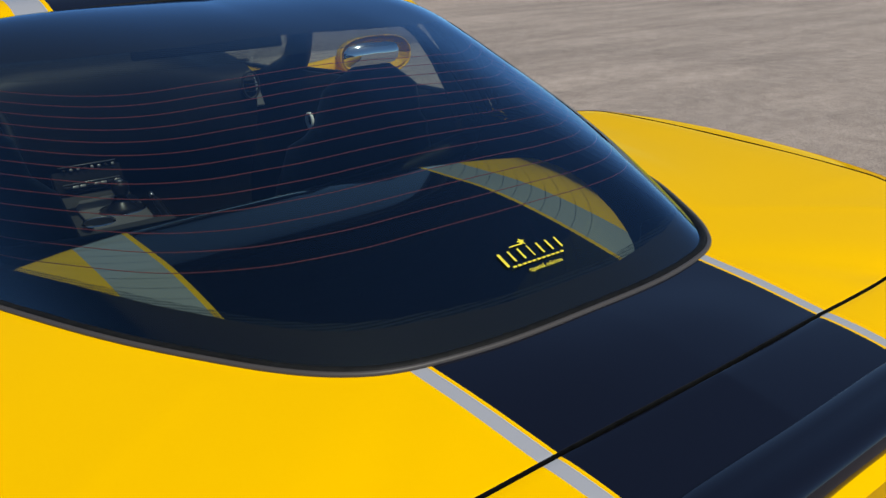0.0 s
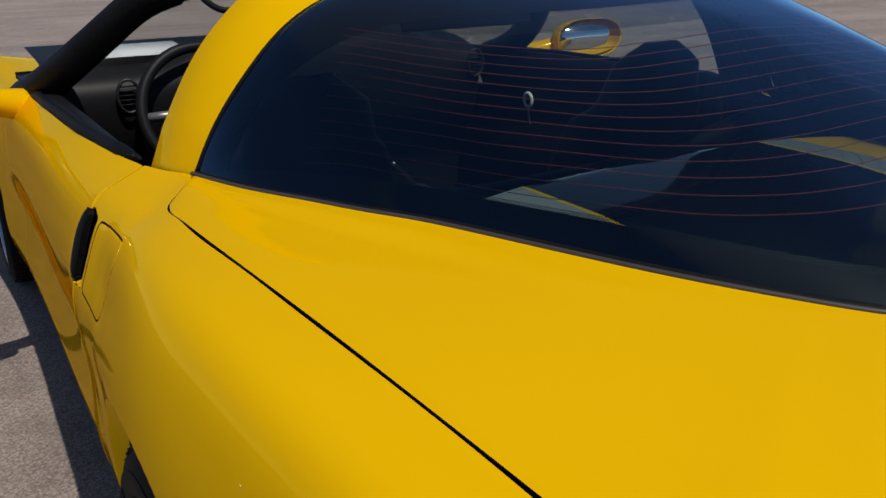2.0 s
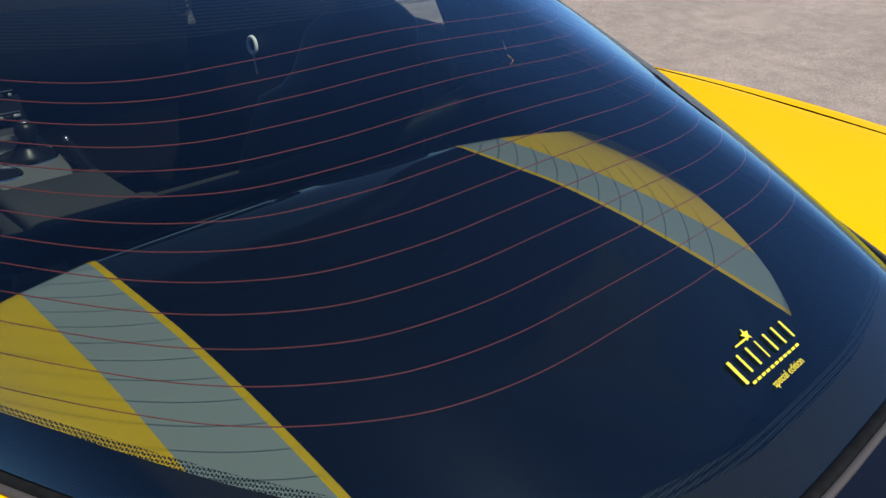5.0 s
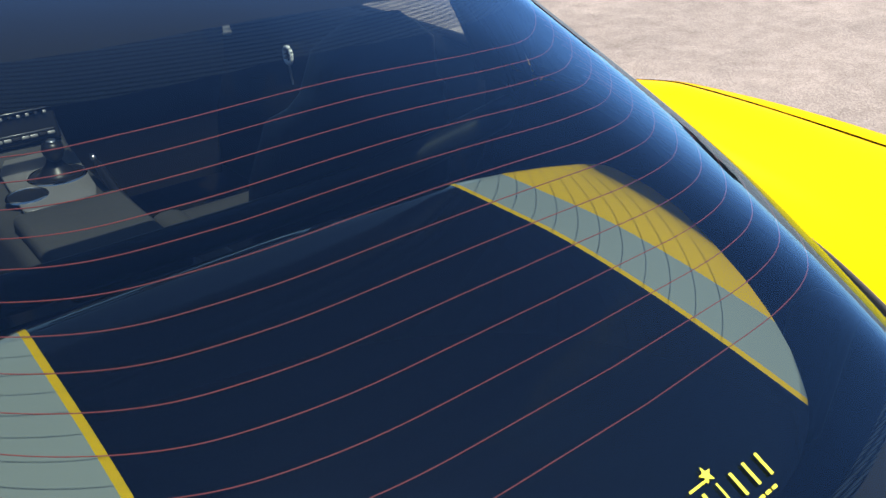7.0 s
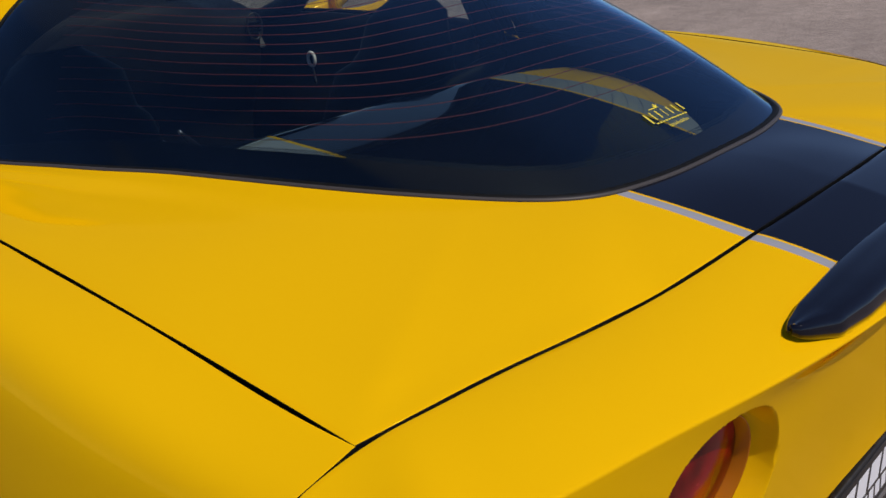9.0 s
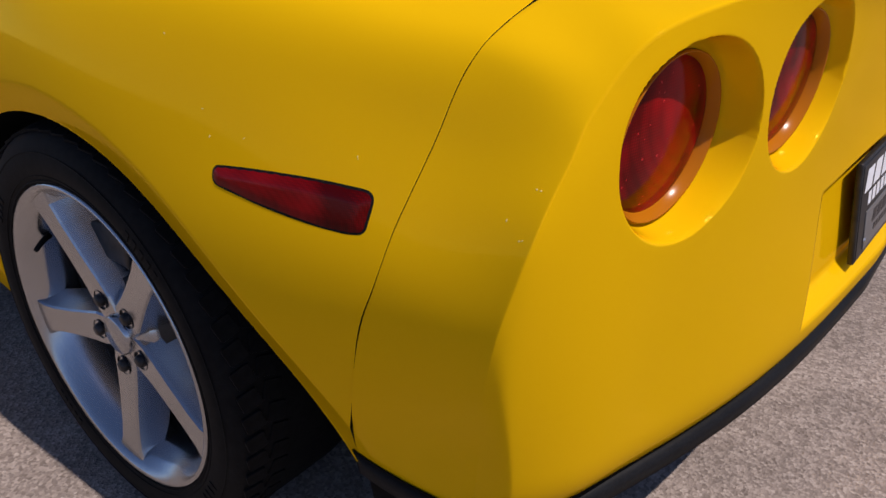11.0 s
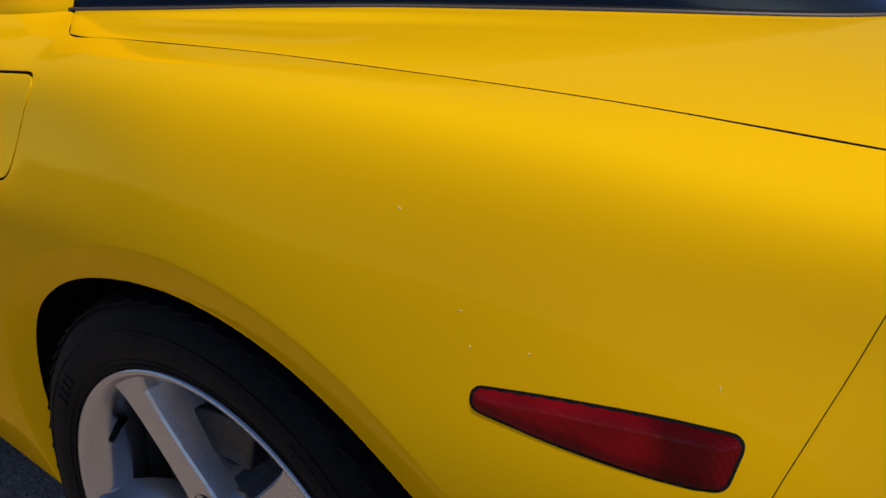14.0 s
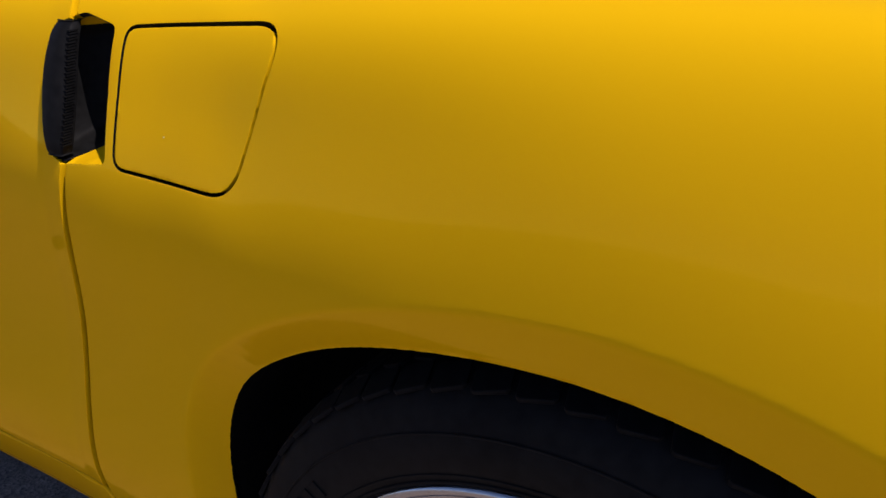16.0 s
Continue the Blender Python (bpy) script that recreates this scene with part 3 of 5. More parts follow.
def wider(p, share):
    """The right rear fender stands a little prouder at its inner edge, fading out at both ends."""
    y = p[..., 1]
    e = share * np.clip((y + 0.70) / 0.22, 0, 1) * np.clip((0.34 - y) / 0.20, 0, 1)
    e = e * e * (3 - 2 * e)
    q = p.copy()
    q[..., 0] -= 0.052 * e
    q[..., 2] += 0.011 * e
    return q


def side_panels(sx):
    """The skin of one side: quarter panel, door, front fender and sill, cut along their gaps."""
    tag = mirrored if sx > 0 else (lambda g: g)
    p = side_sheet(-0.72, 0.70, 440, 220)
    if sx > 0:
        p = wider(p, np.clip((0.90 + p[..., 0]) / 0.10, 0, 1) * np.clip((p[..., 2] - 0.70) / 0.10, 0, 1))
    y, z = p[..., 1], p[..., 2]
    fuel = inside(FUEL, y, z)
    pocket = inside(HANDLE, y, z)
    keep = np.minimum.reduce([y - line_y(SEAM, z) - 0.0005, line_y(DOOR_REAR, z) - 0.0036 - y, -inside(arch(0), y, z)])
    if sx < 0:
        keep_q = np.minimum(np.minimum(keep, -fuel - 0.0016), -pocket)
    else:
        keep_q = np.minimum(keep, -pocket)
    # edges and back blackened to stand in for shade in the gaps and arch lip
    part("quarter_panel", tag(grid(p, keep_q)), YELLOW_PAINT, car, thick=0.006, bevel=0.0012, rim=RUBBER_AND_SHADE)
    if sx < 0:
        q = p.copy()
        part("fuel_door", tag(grid(q, np.minimum(fuel - 0.0014, 1))), YELLOW_PAINT, car, "yellow fuel filler flap with rounded corners", thick=0.006, bevel=0.0028)
        b = p.copy()
        b[..., 0] += 0.016
        part("fuel_recess", tag(grid(b, fuel + 0.02)), RUBBER_AND_SHADE, car)
    # door
    d = side_sheet(0.44, 1.90, 300, 110)
    y, z = d[..., 1], d[..., 2]
    d[..., 0] -= 0.0022 * np.clip(1 - (y - line_y(DOOR_REAR, z)) / 0.03, 0, 1)
    keep = np.minimum.reduce([y - line_y(DOOR_REAR, z) - 0.002, line_y(DOOR_FRONT, z) - 0.002 - y, z - 0.335, -inside(HANDLE, y, z)])
    door = part("door", tag(grid(d, keep)), YELLOW_PAINT, car, thick=0.008, bevel=0.0026)
    # front fender
    f = side_sheet(1.70, 3.48, 140, 70)
    y, z = f[..., 1], f[..., 2]
    part("front_fender", tag(grid(f, np.minimum(y - line_y(DOOR_FRONT, z) - 0.002, -inside(arch(2.686, rear=False), y, z)))), YELLOW_PAINT, car, thick=0.006)
    # sill
    s = side_sheet(0.34, 2.42, 120, 70)
    y, z = s[..., 1], s[..., 2]
    part("sill", tag(grid(s, np.minimum.reduce([0.331 - z, y - line_y(DOOR_REAR, z), -inside(arch(0), y, z), -inside(arch(2.686, rear=False), y, z)]))), YELLOW_PAINT, car, thick=0.006)
    # dark shell behind the gaps
    u = side_sheet(-0.66, 1.95, 120, 50)
    u[..., 0] += 0.02
    u[..., 2] -= 0.010
    y, z = u[..., 1], u[..., 2]
    part("inner_shell", tag(grid(u, np.minimum.reduce([-inside(arch(0, 0.006), y, z), -inside(HANDLE, y, z), 0.87 - z + 9 * (y < 0.45)]))), RUBBER_AND_SHADE, car)
    return door


def handle_pocket(door, sx):
    """The scooped pocket at the door's rear edge, with its black pull bar."""
    p = side_sheet(0.40, 0.54, 70, 300)
    y, z = p[..., 1], p[..., 2]
    d = inside(HANDLE, y, z)
    depth = 0.045 * np.clip(d / 0.018, 0, 1) ** 0.7 * np.clip((0.535 - y) / 0.05, 0.1, 1)
    p[..., 0] += depth
    low, high = 0.763 + 0.44 * (0.48 - y) - z, z - 0.866
    for name, bare in (("pocket_floor", low), ("pocket_roof", high)):
        g = grid(p, np.minimum(d + 0.0005, bare))
        part(name, mirrored(g) if sx > 0 else g, YELLOW_PAINT, door)
    # the yellow pocket's deep inside, coloured black in place of its shade
    g = grid(p, np.minimum(d + 0.0005, -np.maximum(low, high)))
    part("pocket_lining", mirrored(g) if sx > 0 else g, RUBBER_AND_SHADE, door, "deep inside of the handle pocket, blackened as shade")
    c = side_sheet(0.44, 0.53, 46, 200)[27]
    rows, ribs = [], bmesh.new()
    for k, z in enumerate(np.linspace(0.766, 0.873, 24)):
        t = k / 23
        x = float(np.interp(-z, -c[:, 2], c[:, 0]))
        bow = math.sin(math.pi * t)
        lift = 0.003 + 0.006 * bow**0.5
        w = 0.0105 + 0.0075 * bow**0.45
        yc = 0.4985 - 0.005 * (1 - t) ** 2
        rows.append([(x - lift * 0.2, yc + w * 0.9, z), (x - lift, yc + w * 0.6, z), (x - lift, yc - w * 0.25, z), (x - lift * 0.5, yc - w * 0.75, z), (x + 0.008, yc - w * 0.85, z), (x + 0.010, yc + w * 0.6, z)])
        if 1 < k < 22:
            for e in (0.0, 0.0023):
                rib = bmesh.ops.create_cube(ribs, size=1.0)["verts"]
                m = Matrix.Translation((x + 0.0005, yc - w * 0.80, z + e)) @ Matrix.Diagonal((0.009, 0.0034, 0.0012, 1))
                bmesh.ops.transform(ribs, matrix=m, verts=rib)
    k = 6
    faces = [(i * k + j, (i + 1) * k + j, (i + 1) * k + (j + 1) % k, i * k + (j + 1) % k) for i in range(23) for j in range(k)] + [tuple(range(k))[::-1], tuple(range(23 * k, 24 * k))]
    g = ([v for row in rows for v in row], faces)
    bar = part("door_handle", mirrored(g) if sx > 0 else g, RUBBER_AND_SHADE, door, "black pull handle with a ribbed grip", bevel=0.0015)
    if sx < 0:
        part("grip_ribs", ribs, RUBBER_AND_SHADE, bar, smooth=False)


for sx in (-1, 1):
    handle_pocket(side_panels(sx), sx)


# ---- hatch with its glass ----
def both(pts):
    """A left-half line carried on to the right side."""
    return list(pts) + [(-x, y, z) for x, y, z in reversed(pts[:-1])]


def hatch_panel():
    n = 60
    out = []
    g_side, g_rear = spline(GLASS_EDGE[:9], n), spline(GLASS_EDGE[8:], n)
    o_side, o_rear = spline(HATCH_SIDE, n), spline(HATCH_REAR, n)
    inner = np.r_[g_side, g_rear[1:]]
    outer = np.r_[o_side, o_rear[1:]]
    mid = A([0.0, -0.15, 0.0])
    away = outer - mid
    away[:, 2] = 0
    away /= np.linalg.norm(away, axis=1)[:, None]
    for a, b, w in zip(inner, outer, away):
        b = b - (0.0018 - 0.0032 * np.clip((b[1] - 0.20) / 0.06, 0, 1) - 0.0010 * np.clip((-0.656 - b[1]) / 0.02, 0, 1)) * w
        row = []
        for v in np.linspace(0, 1, 44):
            p = a + v * (b - a)
            hollow = np.clip((p[1] + 0.32) / 0.5, 0, 1) * 0.0075 * np.clip((0.33 - p[1]) / 0.34, 0, 1)
            up, down = np.clip((v - 0.13) / 0.20, 0, 1), np.clip((v - 0.45) / 0.50, 0, 1)
            p[2] += 0.003 * math.sin(math.pi * v) - 1.2 * hollow * (up * up * (3 - 2 * up)) * (1 - down * down * (3 - 2 * down))
            row.append(p)
        out.append(row)
    left = A(out)
    k = np.exp(-0.5 * (np.arange(-18, 19) / 7.0) ** 2)
    k /= k.sum()
    soft = A([np.convolve(np.pad(left[:, j, 2], 18, "edge"), k, "valid") for j in range(left.shape[1])]).T
    rows_in = np.clip(1 - np.abs(np.arange(len(left)) - n) / 34.0, 0, 1)[:, None]
    across = np.clip((1 - np.linspace(0, 1, left.shape[1])) / 0.15, 0, 1) * np.clip(np.linspace(0, 1, left.shape[1]) / 0.10, 0, 1)
    left[..., 2] += (soft - left[..., 2]) * rows_in**0.5 * across[None]
    right = wider(left, np.linspace(0, 1, left.shape[1])[None, :] ** 1.5)[::-1][1:] * A([-1, 1, 1])
    return np.concatenate([left, right])


HATCH = hatch_panel()
# black edge walls paint the shade down in the gap to the bumper
part("hatch_panel", grid(HATCH, flip=True), DECK_PAINT, car, thick=0.010, bevel=0.0012, rim=RUBBER_AND_SHADE)
under = HATCH.copy()
under[..., 2] -= 0.022
part("hatch_inner", grid(under, flip=True), RUBBER_AND_SHADE, car)


def glass_sheet(nt=160, nv=80, drop=0.0):
    edge = spline(both(GLASS_EDGE), nt)
    hoop = spline(both(HOOP_REAR), nt)
    v = np.linspace(0, 1, nv)[None, :, None]
    p = edge[:, None] * (1 - v) + hoop[:, None] * v
    t = np.linspace(0, 1, nt)
    span = np.sin(math.pi * t)[:, None]
    u = v[..., 0]
    c = np.abs(np.cos(math.pi * t))[:, None]
    lip = 2.6 * u * (1 - u) ** 0.507
    side = np.minimum(t, 1 - t)[:, None]
    ramp_in = np.clip((side - 0.0955) / 0.2268, 0, 1)
    ramp_in = ramp_in * ramp_in * (3 - 2 * ramp_in)
    corner = 16.6 * u * (1 - u) ** 5.55 * np.exp(-(((side - 0.31) / 0.10) ** 2))
    p[..., 2] += span**0.45 * ((0.0534 - 0.0088 * c) * (1 - c) * np.sin(math.pi * u) + 0.0479 * c * lip * (0.12 + 0.88 * ramp_in)) + 0.0142 * corner + 0.075 * span * u**3 * (1 - u) - drop
    p[..., 0] *= 1 + 0.0874 * span * c * lip * ramp_in - 0.0045 * corner
    return p


SHEET = glass_sheet()
rear_glass = part("rear_glass", grid(SHEET), GLASS, car, "dark tinted curved rear hatch glass")


def on_glass(t, v, drop=0.0):
    """Places on the glass at its two parameters, 0 to 1."""
    nt, nv = SHEET.shape[:2]
    a, b = np.clip(A(t) * (nt - 1), 0, nt - 1.001), np.clip(A(v) * (nv - 1), 0, nv - 1.001)
    i, j = a.astype(int), b.astype(int)
    fa, fb = (a - i)[..., None], (b - j)[..., None]
    p = SHEET[i, j] * (1 - fa) * (1 - fb) + SHEET[i + 1, j] * fa * (1 - fb) + SHEET[i, j + 1] * (1 - fa) * fb + SHEET[i + 1, j + 1] * fa * fb
    return p - A([0, 0, drop])


def glass_at(x, y, drop=0.0):
    """The place on the glass over a place of the plan."""
    d = (SHEET[..., 0] - x) ** 2 + (SHEET[..., 1] - y) ** 2
    i, j = np.unravel_index(d.argmin(), d.shape)
    i, j = int(np.clip(i, 1, SHEET.shape[0] - 2)), int(np.clip(j, 1, SHEET.shape[1] - 2))
    du, dv = (SHEET[i + 1, j] - SHEET[i - 1, j]) / 2, (SHEET[i, j + 1] - SHEET[i, j - 1]) / 2
    o = SHEET[i, j]
    a, b = np.linalg.solve(np.stack([du[:2], dv[:2]], 1), A([x - o[0], y - o[1]]))
    return o + a * du + b * dv - A([0, 0, drop])


def glass_height(x, y):
    return glass_at(x, y)[2]


def frit_band():
    """The black enamel band along the lower edge, and the one under the hoop."""
    t = np.linspace(0, 1, 180)
    wide = np.interp(np.minimum(t, 1 - t), [0, 0.10, 0.15, 0.19, 0.22, 0.245, 0.29, 0.32, 0.37, 0.436, 0.47, 0.5], [0.30, 0.20, 0.16, 0.13, 0.105, 0.092, 0.077, 0.068, 0.062, 0.056, 0.050, 0.049])
    wide *= np.where(t > 0.5, np.interp(1 - t, [0.2, 0.33, 0.40], [0.45, 0.45, 1.0]), 1)
    rows = A([on_glass(np.full(9, a), np.linspace(0.0, w - 0.010, 9), 0.003) for a, w in zip(t, wide)])
    part("frit_band", grid(rows), FRIT, rear_glass, "black enamel border")
    dots = A([on_glass(np.full(3, a), np.linspace(w - 0.010, w, 3), 0.003) for a, w in zip(t, wide)])
    part("frit_dots", grid(dots), DOTS, rear_glass)
    rows = A([on_glass(np.full(16, a), np.linspace(np.interp(min(a, 1 - a), [0, 0.03, 0.1, 0.25, 0.33], [0.30, 0.74, 0.76, 0.70, 0.668]), 1.0, 16), 0.003) for a in t])
    part("frit_band", grid(rows), FRIT, rear_glass)
    dots = A([on_glass(np.full(8, a), np.linspace(np.interp(min(a, 1 - a), [0, 0.03, 0.1, 0.25, 0.33], [0.28, 0.68, 0.69, 0.62, 0.585]), np.interp(min(a, 1 - a), [0, 0.03, 0.1, 0.25, 0.33], [0.30, 0.74, 0.76, 0.70, 0.668]), 8), 0.003) for a in t])
    part("frit_dots", grid(dots), DOTS, rear_glass)


frit_band()


def seal():
    line = spline(both(GLASS_EDGE), 180)
    part("glass_seal", tube(line + A([0, 0, -0.001]), 0.0058, 8), RUBBER_AND_SHADE, rear_glass)
    c = A([0, -0.1, 0.94])
    way = line - c
    way[:, 2] = 0
    way /= np.linalg.norm(way, axis=1)[:, None]
    part("seal_lip", tube(line + 0.0072 * way + A([0, 0, 0.0]), 0.0034, 6), TRIM_BAND, rear_glass, "dull grey rubber lip")
    hoop = spline(both(HOOP_REAR), 120)
    part("hoop_seal", tube(hoop, 0.004, 6), RUBBER_AND_SHADE, rear_glass)


seal()


def heater_wires():
    """Thin heater lines that sweep forward at the sides and end on a slanting line near the hoop."""
    out_x = [0, 0.107, 0.20, 0.266, 0.306, 0.345, 0.378, 0.408, 0.438, 0.466, 0.492, 0.523, 0.56, 0.595, 0.63]
    sweep = [0, 0.003, 0.011, 0.031, 0.057, 0.092, 0.130, 0.174, 0.227, 0.285, 0.347, 0.420, 0.500, 0.570, 0.640]
    xs = np.linspace(0, 0.63, 240)
    forward = spline(A(sweep, float)[:, None], at=xs, param=out_x)[:, 0]
    for k in range(13):
        y = -0.418 + 0.0302 * k + forward
        end = int(np.argmax(y > 0.192 + 0.8 * (0.604 - xs)))
        half = [glass_at(a, b, 0.0028) for a, b in zip(xs[:end:2], y[:end:2])]
        half = A(half)
        line = np.concatenate([half[::-1], half[1:] * A([-1, 1, 1])])
        part("heater_wire", tube(line, 0.0005, 4), HEATER, rear_glass)


heater_wires()


# ---- roof hoop ----
def hoop():
    a, b = spline(both(HOOP_REAR), 140), spline(both(HOOP_FRONT), 140)
    for e in (a, b):
        foot = np.clip(1 - np.minimum(np.arange(140), 139 - np.arange(140)) / 5, 0, 1)
        e[:, 2] -= 0.014 * foot
    rows = []
    for p, q in zip(a, b):
        rows.append([p + v * (q - p) + 0.012 * math.sin(math.pi * v) * A([p[0] * 0.9, 0.0, 0.75]) for v in np.linspace(0.01, 1, 22)])
    part("roof_hoop", grid(A(rows)), HOOP_PAINT, car, "yellow roof hoop crossed by navy and grey stripes", thick=0.014, bevel=0.003, rim=RUBBER_AND_SHADE)
    inner = A(rows)[:, ::3] * A([0.955, 1, 1]) - A([0, 0, 0.03])
    part("hoop_lining", grid(inner), SATIN, car, thick=0.01)


hoop()


# ---- rear bumper ----
# Along the gap to the hatch and the side (inner), and along the ridge that runs round the tail (crease), from the middle outwards and down.
INNER = [(0, -0.733, 0.923), (-0.2106, -0.7212, 0.913), (-0.4356, -0.7043, 0.9035), (-0.5506, -0.6865, 0.9025), (-0.6106, -0.6775, 0.901), (-0.6606, -0.6685, 0.8975),
              (-0.6956, -0.6605, 0.8925)]
SEAM_HEIGHTS = [0.880, 0.862, 0.842, 0.815, 0.782, 0.742, 0.690, 0.628, 0.53, 0.42, 0.315]
CREASE = [(0, -0.884, 0.882), (-0.2106, -0.876, 0.8805), (-0.4506, -0.841, 0.8835), (-0.5656, -0.820, 0.8885), (-0.6426, -0.803, 0.886), (-0.6986, -0.784, 0.8775),
              (-0.7306, -0.771, 0.866), (-0.7536, -0.7605, 0.8475), (-0.7736, -0.7535, 0.825), (-0.7911, -0.748, 0.803), (-0.8046, -0.7455, 0.78), (-0.8196, -0.741, 0.755),
              (-0.8386, -0.735, 0.72), (-0.8540, -0.723, 0.667), (-0.8610, -0.707, 0.607), (-0.8530, -0.688, 0.53), (-0.8280, -0.662, 0.42), (-0.8140, -0.64, 0.315)]
FOOT_X = [0, -0.2106, -0.4406, -0.5306, -0.5856, -0.6206, -0.6426, -0.6586, -0.6726, -0.6846, -0.6966, -0.7086, -0.7246, -0.7456, -0.7676, -0.7906, -0.8136, -0.8256]
SWELL = [(0, 0, 0.006), (0, 0, 0.006), (0, 0, 0.006), (0, 0, 0.0055), (0, 0, 0.005)] + [(-0.001, 0, 0.005), (-0.002, -0.001, 0.006)]
# The rear face: y by x (rows) and z (columns).
FACE_X = [-0.90, -0.86, -0.805, -0.75, -0.66, -0.58, -0.44, -0.2, 0.0]
FACE_Z = [0.31, 0.34, 0.42, 0.62, 0.79, 0.92]
FACE_Y = [(-0.580, -0.602, -0.640, -0.676, -0.69, -0.69), (-0.612, -0.633, -0.668, -0.708, -0.722, -0.722), (-0.655, -0.682, -0.714, -0.741, -0.748, -0.748), (-0.690, -0.718, -0.746, -0.763, -0.766, -0.766),
          (-0.724, -0.748, -0.770, -0.786, -0.795, -0.797), (-0.748, -0.770, -0.790, -0.804, -0.812, -0.814), (-0.780, -0.803, -0.822, -0.825, -0.830, -0.834), (-0.806, -0.832, -0.850, -0.832, -0.838, -0.846), (-0.815, -0.842, -0.860, -0.838, -0.845, -0.852)]
RIDGE_ROW = 70
FACE = spline(spline(A(FACE_Y)[..., None], at=np.linspace(-0.90, 0.0, 181), param=FACE_X).swapaxes(0, 1), at=np.linspace(0.31, 0.92, 123), param=FACE_Z)[..., 0].T


def face_y(x, z):
    u = np.clip((x + 0.9106) / 0.005, 0, 179.99)
    w = np.clip((z - 0.31) / 0.005, 0, 121.99)
    i, j = u.astype(int), w.astype(int)
    u, w = u - i, w - j
    return (FACE[i, j] * (1 - u) + FACE[i + 1, j] * u) * (1 - w) + (FACE[i, j + 1] * (1 - u) + FACE[i + 1, j + 1] * u) * w


LAMPS = [((-0.664, -0.764, 0.7575), (-0.12, -0.99, -0.08), 0.0850), ((-0.457, -0.804, 0.7690), (-0.10, -0.99, -0.09), 0.0805)]


def bumper_sheet():
    side = side_sheet(-0.70, -0.48, 60, 160)
    inner, swell = [(x, y - 0.0002, z) for x, y, z in INNER], list(SWELL)
    for z in SEAM_HEIGHTS:
        y = float(line_y(SEAM, z)) - float(np.interp(z, [0.5, 0.65, 0.76, 0.86], [0.0003, 0.0003, 0.0004, 0.0005]))
        k = min(max((y + 0.70) / 0.22 * 59, 0), 58.99)
        x0, x1 = (np.interp(-z, -side[i, :, 2], side[i, :, 0]) for i in (int(k), int(k) + 1))
        inner.append((x0 + (k - int(k)) * (x1 - x0) + 0.0002, y, z))
        # leave the seam in the plane of the side
        i, j = int(k), int(np.argmin(np.abs(side[int(k), :, 2] - z)))
        nrm = np.cross(side[i + 1, j] - side[i, j], side[i, min(j + 1, 159)] - side[i, max(j - 1, 0)])
        nrm *= -np.sign(nrm[0]) / np.linalg.norm(nrm)
        chord = A(CREASE[len(inner) - 1]) - A(inner[-1])
        swell.append(tuple(-0.25 * (chord @ nrm) * nrm))
    n = 480
    par = np.r_[0, np.cumsum(np.linalg.norm(np.diff(A(CREASE), axis=0), axis=1))]
    # more columns and rows where the lamps sit
    lamps_at = np.interp([0.36, 0.80], -A(CREASE)[:14, 0], par[:14])
    dense = np.linspace(par[-1], 0, 3000)
    step = np.cumsum(1 + 2.6 * ((dense > lamps_at[0]) & (dense < lamps_at[1])))
    at = np.interp(np.linspace(step[0], step[-1], n), step, dense)
    s, c, w = (spline(A(q, float), at=at, param=par) for q in (inner, CREASE, swell))
    low = s[:, 2] < 0.872
    s[low, 1] = line_y(SEAM, s[low, 2]) - 0.0004
    fx = spline(A(FOOT_X)[:, None], at=at, param=par)[:, 0]
    fz = np.interp(fx, [-0.815, -0.6, -0.3, 0.0], [0.314, 0.321, 0.330, 0.332])
    band = np.linspace(0, 1, RIDGE_ROW + 1)[None, :, None]
    deck = s[:, None] * (1 - band) + c[:, None] * band + 4 * (band * (1 - band)) * w[:, None]
    m = 260
    t = np.linspace(0, 1, 3000)
    step = np.cumsum(1 + 1.8 * (t < 0.5))
    t = np.interp(np.linspace(step[0], step[-1], m + 1), step, t)[1:]
    x = c[:, :1] + (fx[:, None] - c[:, :1]) * t
    z = c[:, 2:] + (fz[:, None] - c[:, 2:]) * t
    gone = np.hypot(x - c[:, :1], z - c[:, 2:])
    y = face_y(x, z) + (c[:, 1] - face_y(c[:, 0], c[:, 2]))[:, None] * np.exp(-((gone / 0.026) ** 1.3))
    p = np.concatenate([deck, np.stack([x, y, z], -1)], 1)
    # the ridge is rounded over
    for _ in range(2):
        q = p.copy()
        near = slice(RIDGE_ROW - 5, RIDGE_ROW + 6)
        q[:, near] = 0.5 * p[:, near] + 0.25 * (p[:, RIDGE_ROW - 6:RIDGE_ROW + 5] + p[:, RIDGE_ROW - 4:RIDGE_ROW + 7])
        p = q
    p[:, :4, 2] -= np.linspace(0.0006, 0, 4) * np.clip((p[:, :4, 2] - 0.86) / 0.02, 0, 1)
    clear = np.clip((np.arange(p.shape[1])[None, :] - RIDGE_ROW - 2) / 9.0, 0, 1)
    for c, axis, r in LAMPS:
        c, a = A(c), A(axis) / np.linalg.norm(axis)
        o = p - c
        h = o @ a
        d = np.linalg.norm(o - h[..., None] * a, axis=-1)
        near = (np.abs(o[..., 1]) < 0.12) & (clear > 0)
        lift = np.clip((r + 0.040 - d) / 0.034, 0, 1)
        lift = np.where(near, lift * lift * (3 - 2 * lift), 0) * clear
        p = p + (np.maximum(0.0012 - h, 0.0) * lift)[..., None] * a
        h = (p - c) @ a
        # a well with a crisp rim above and inboard, flowing out softly below
        bowl = p - c - A([0.001, 0, 0.0])
        bowl = bowl - (bowl @ a)[..., None] * a
        d = np.linalg.norm(bowl, axis=-1)
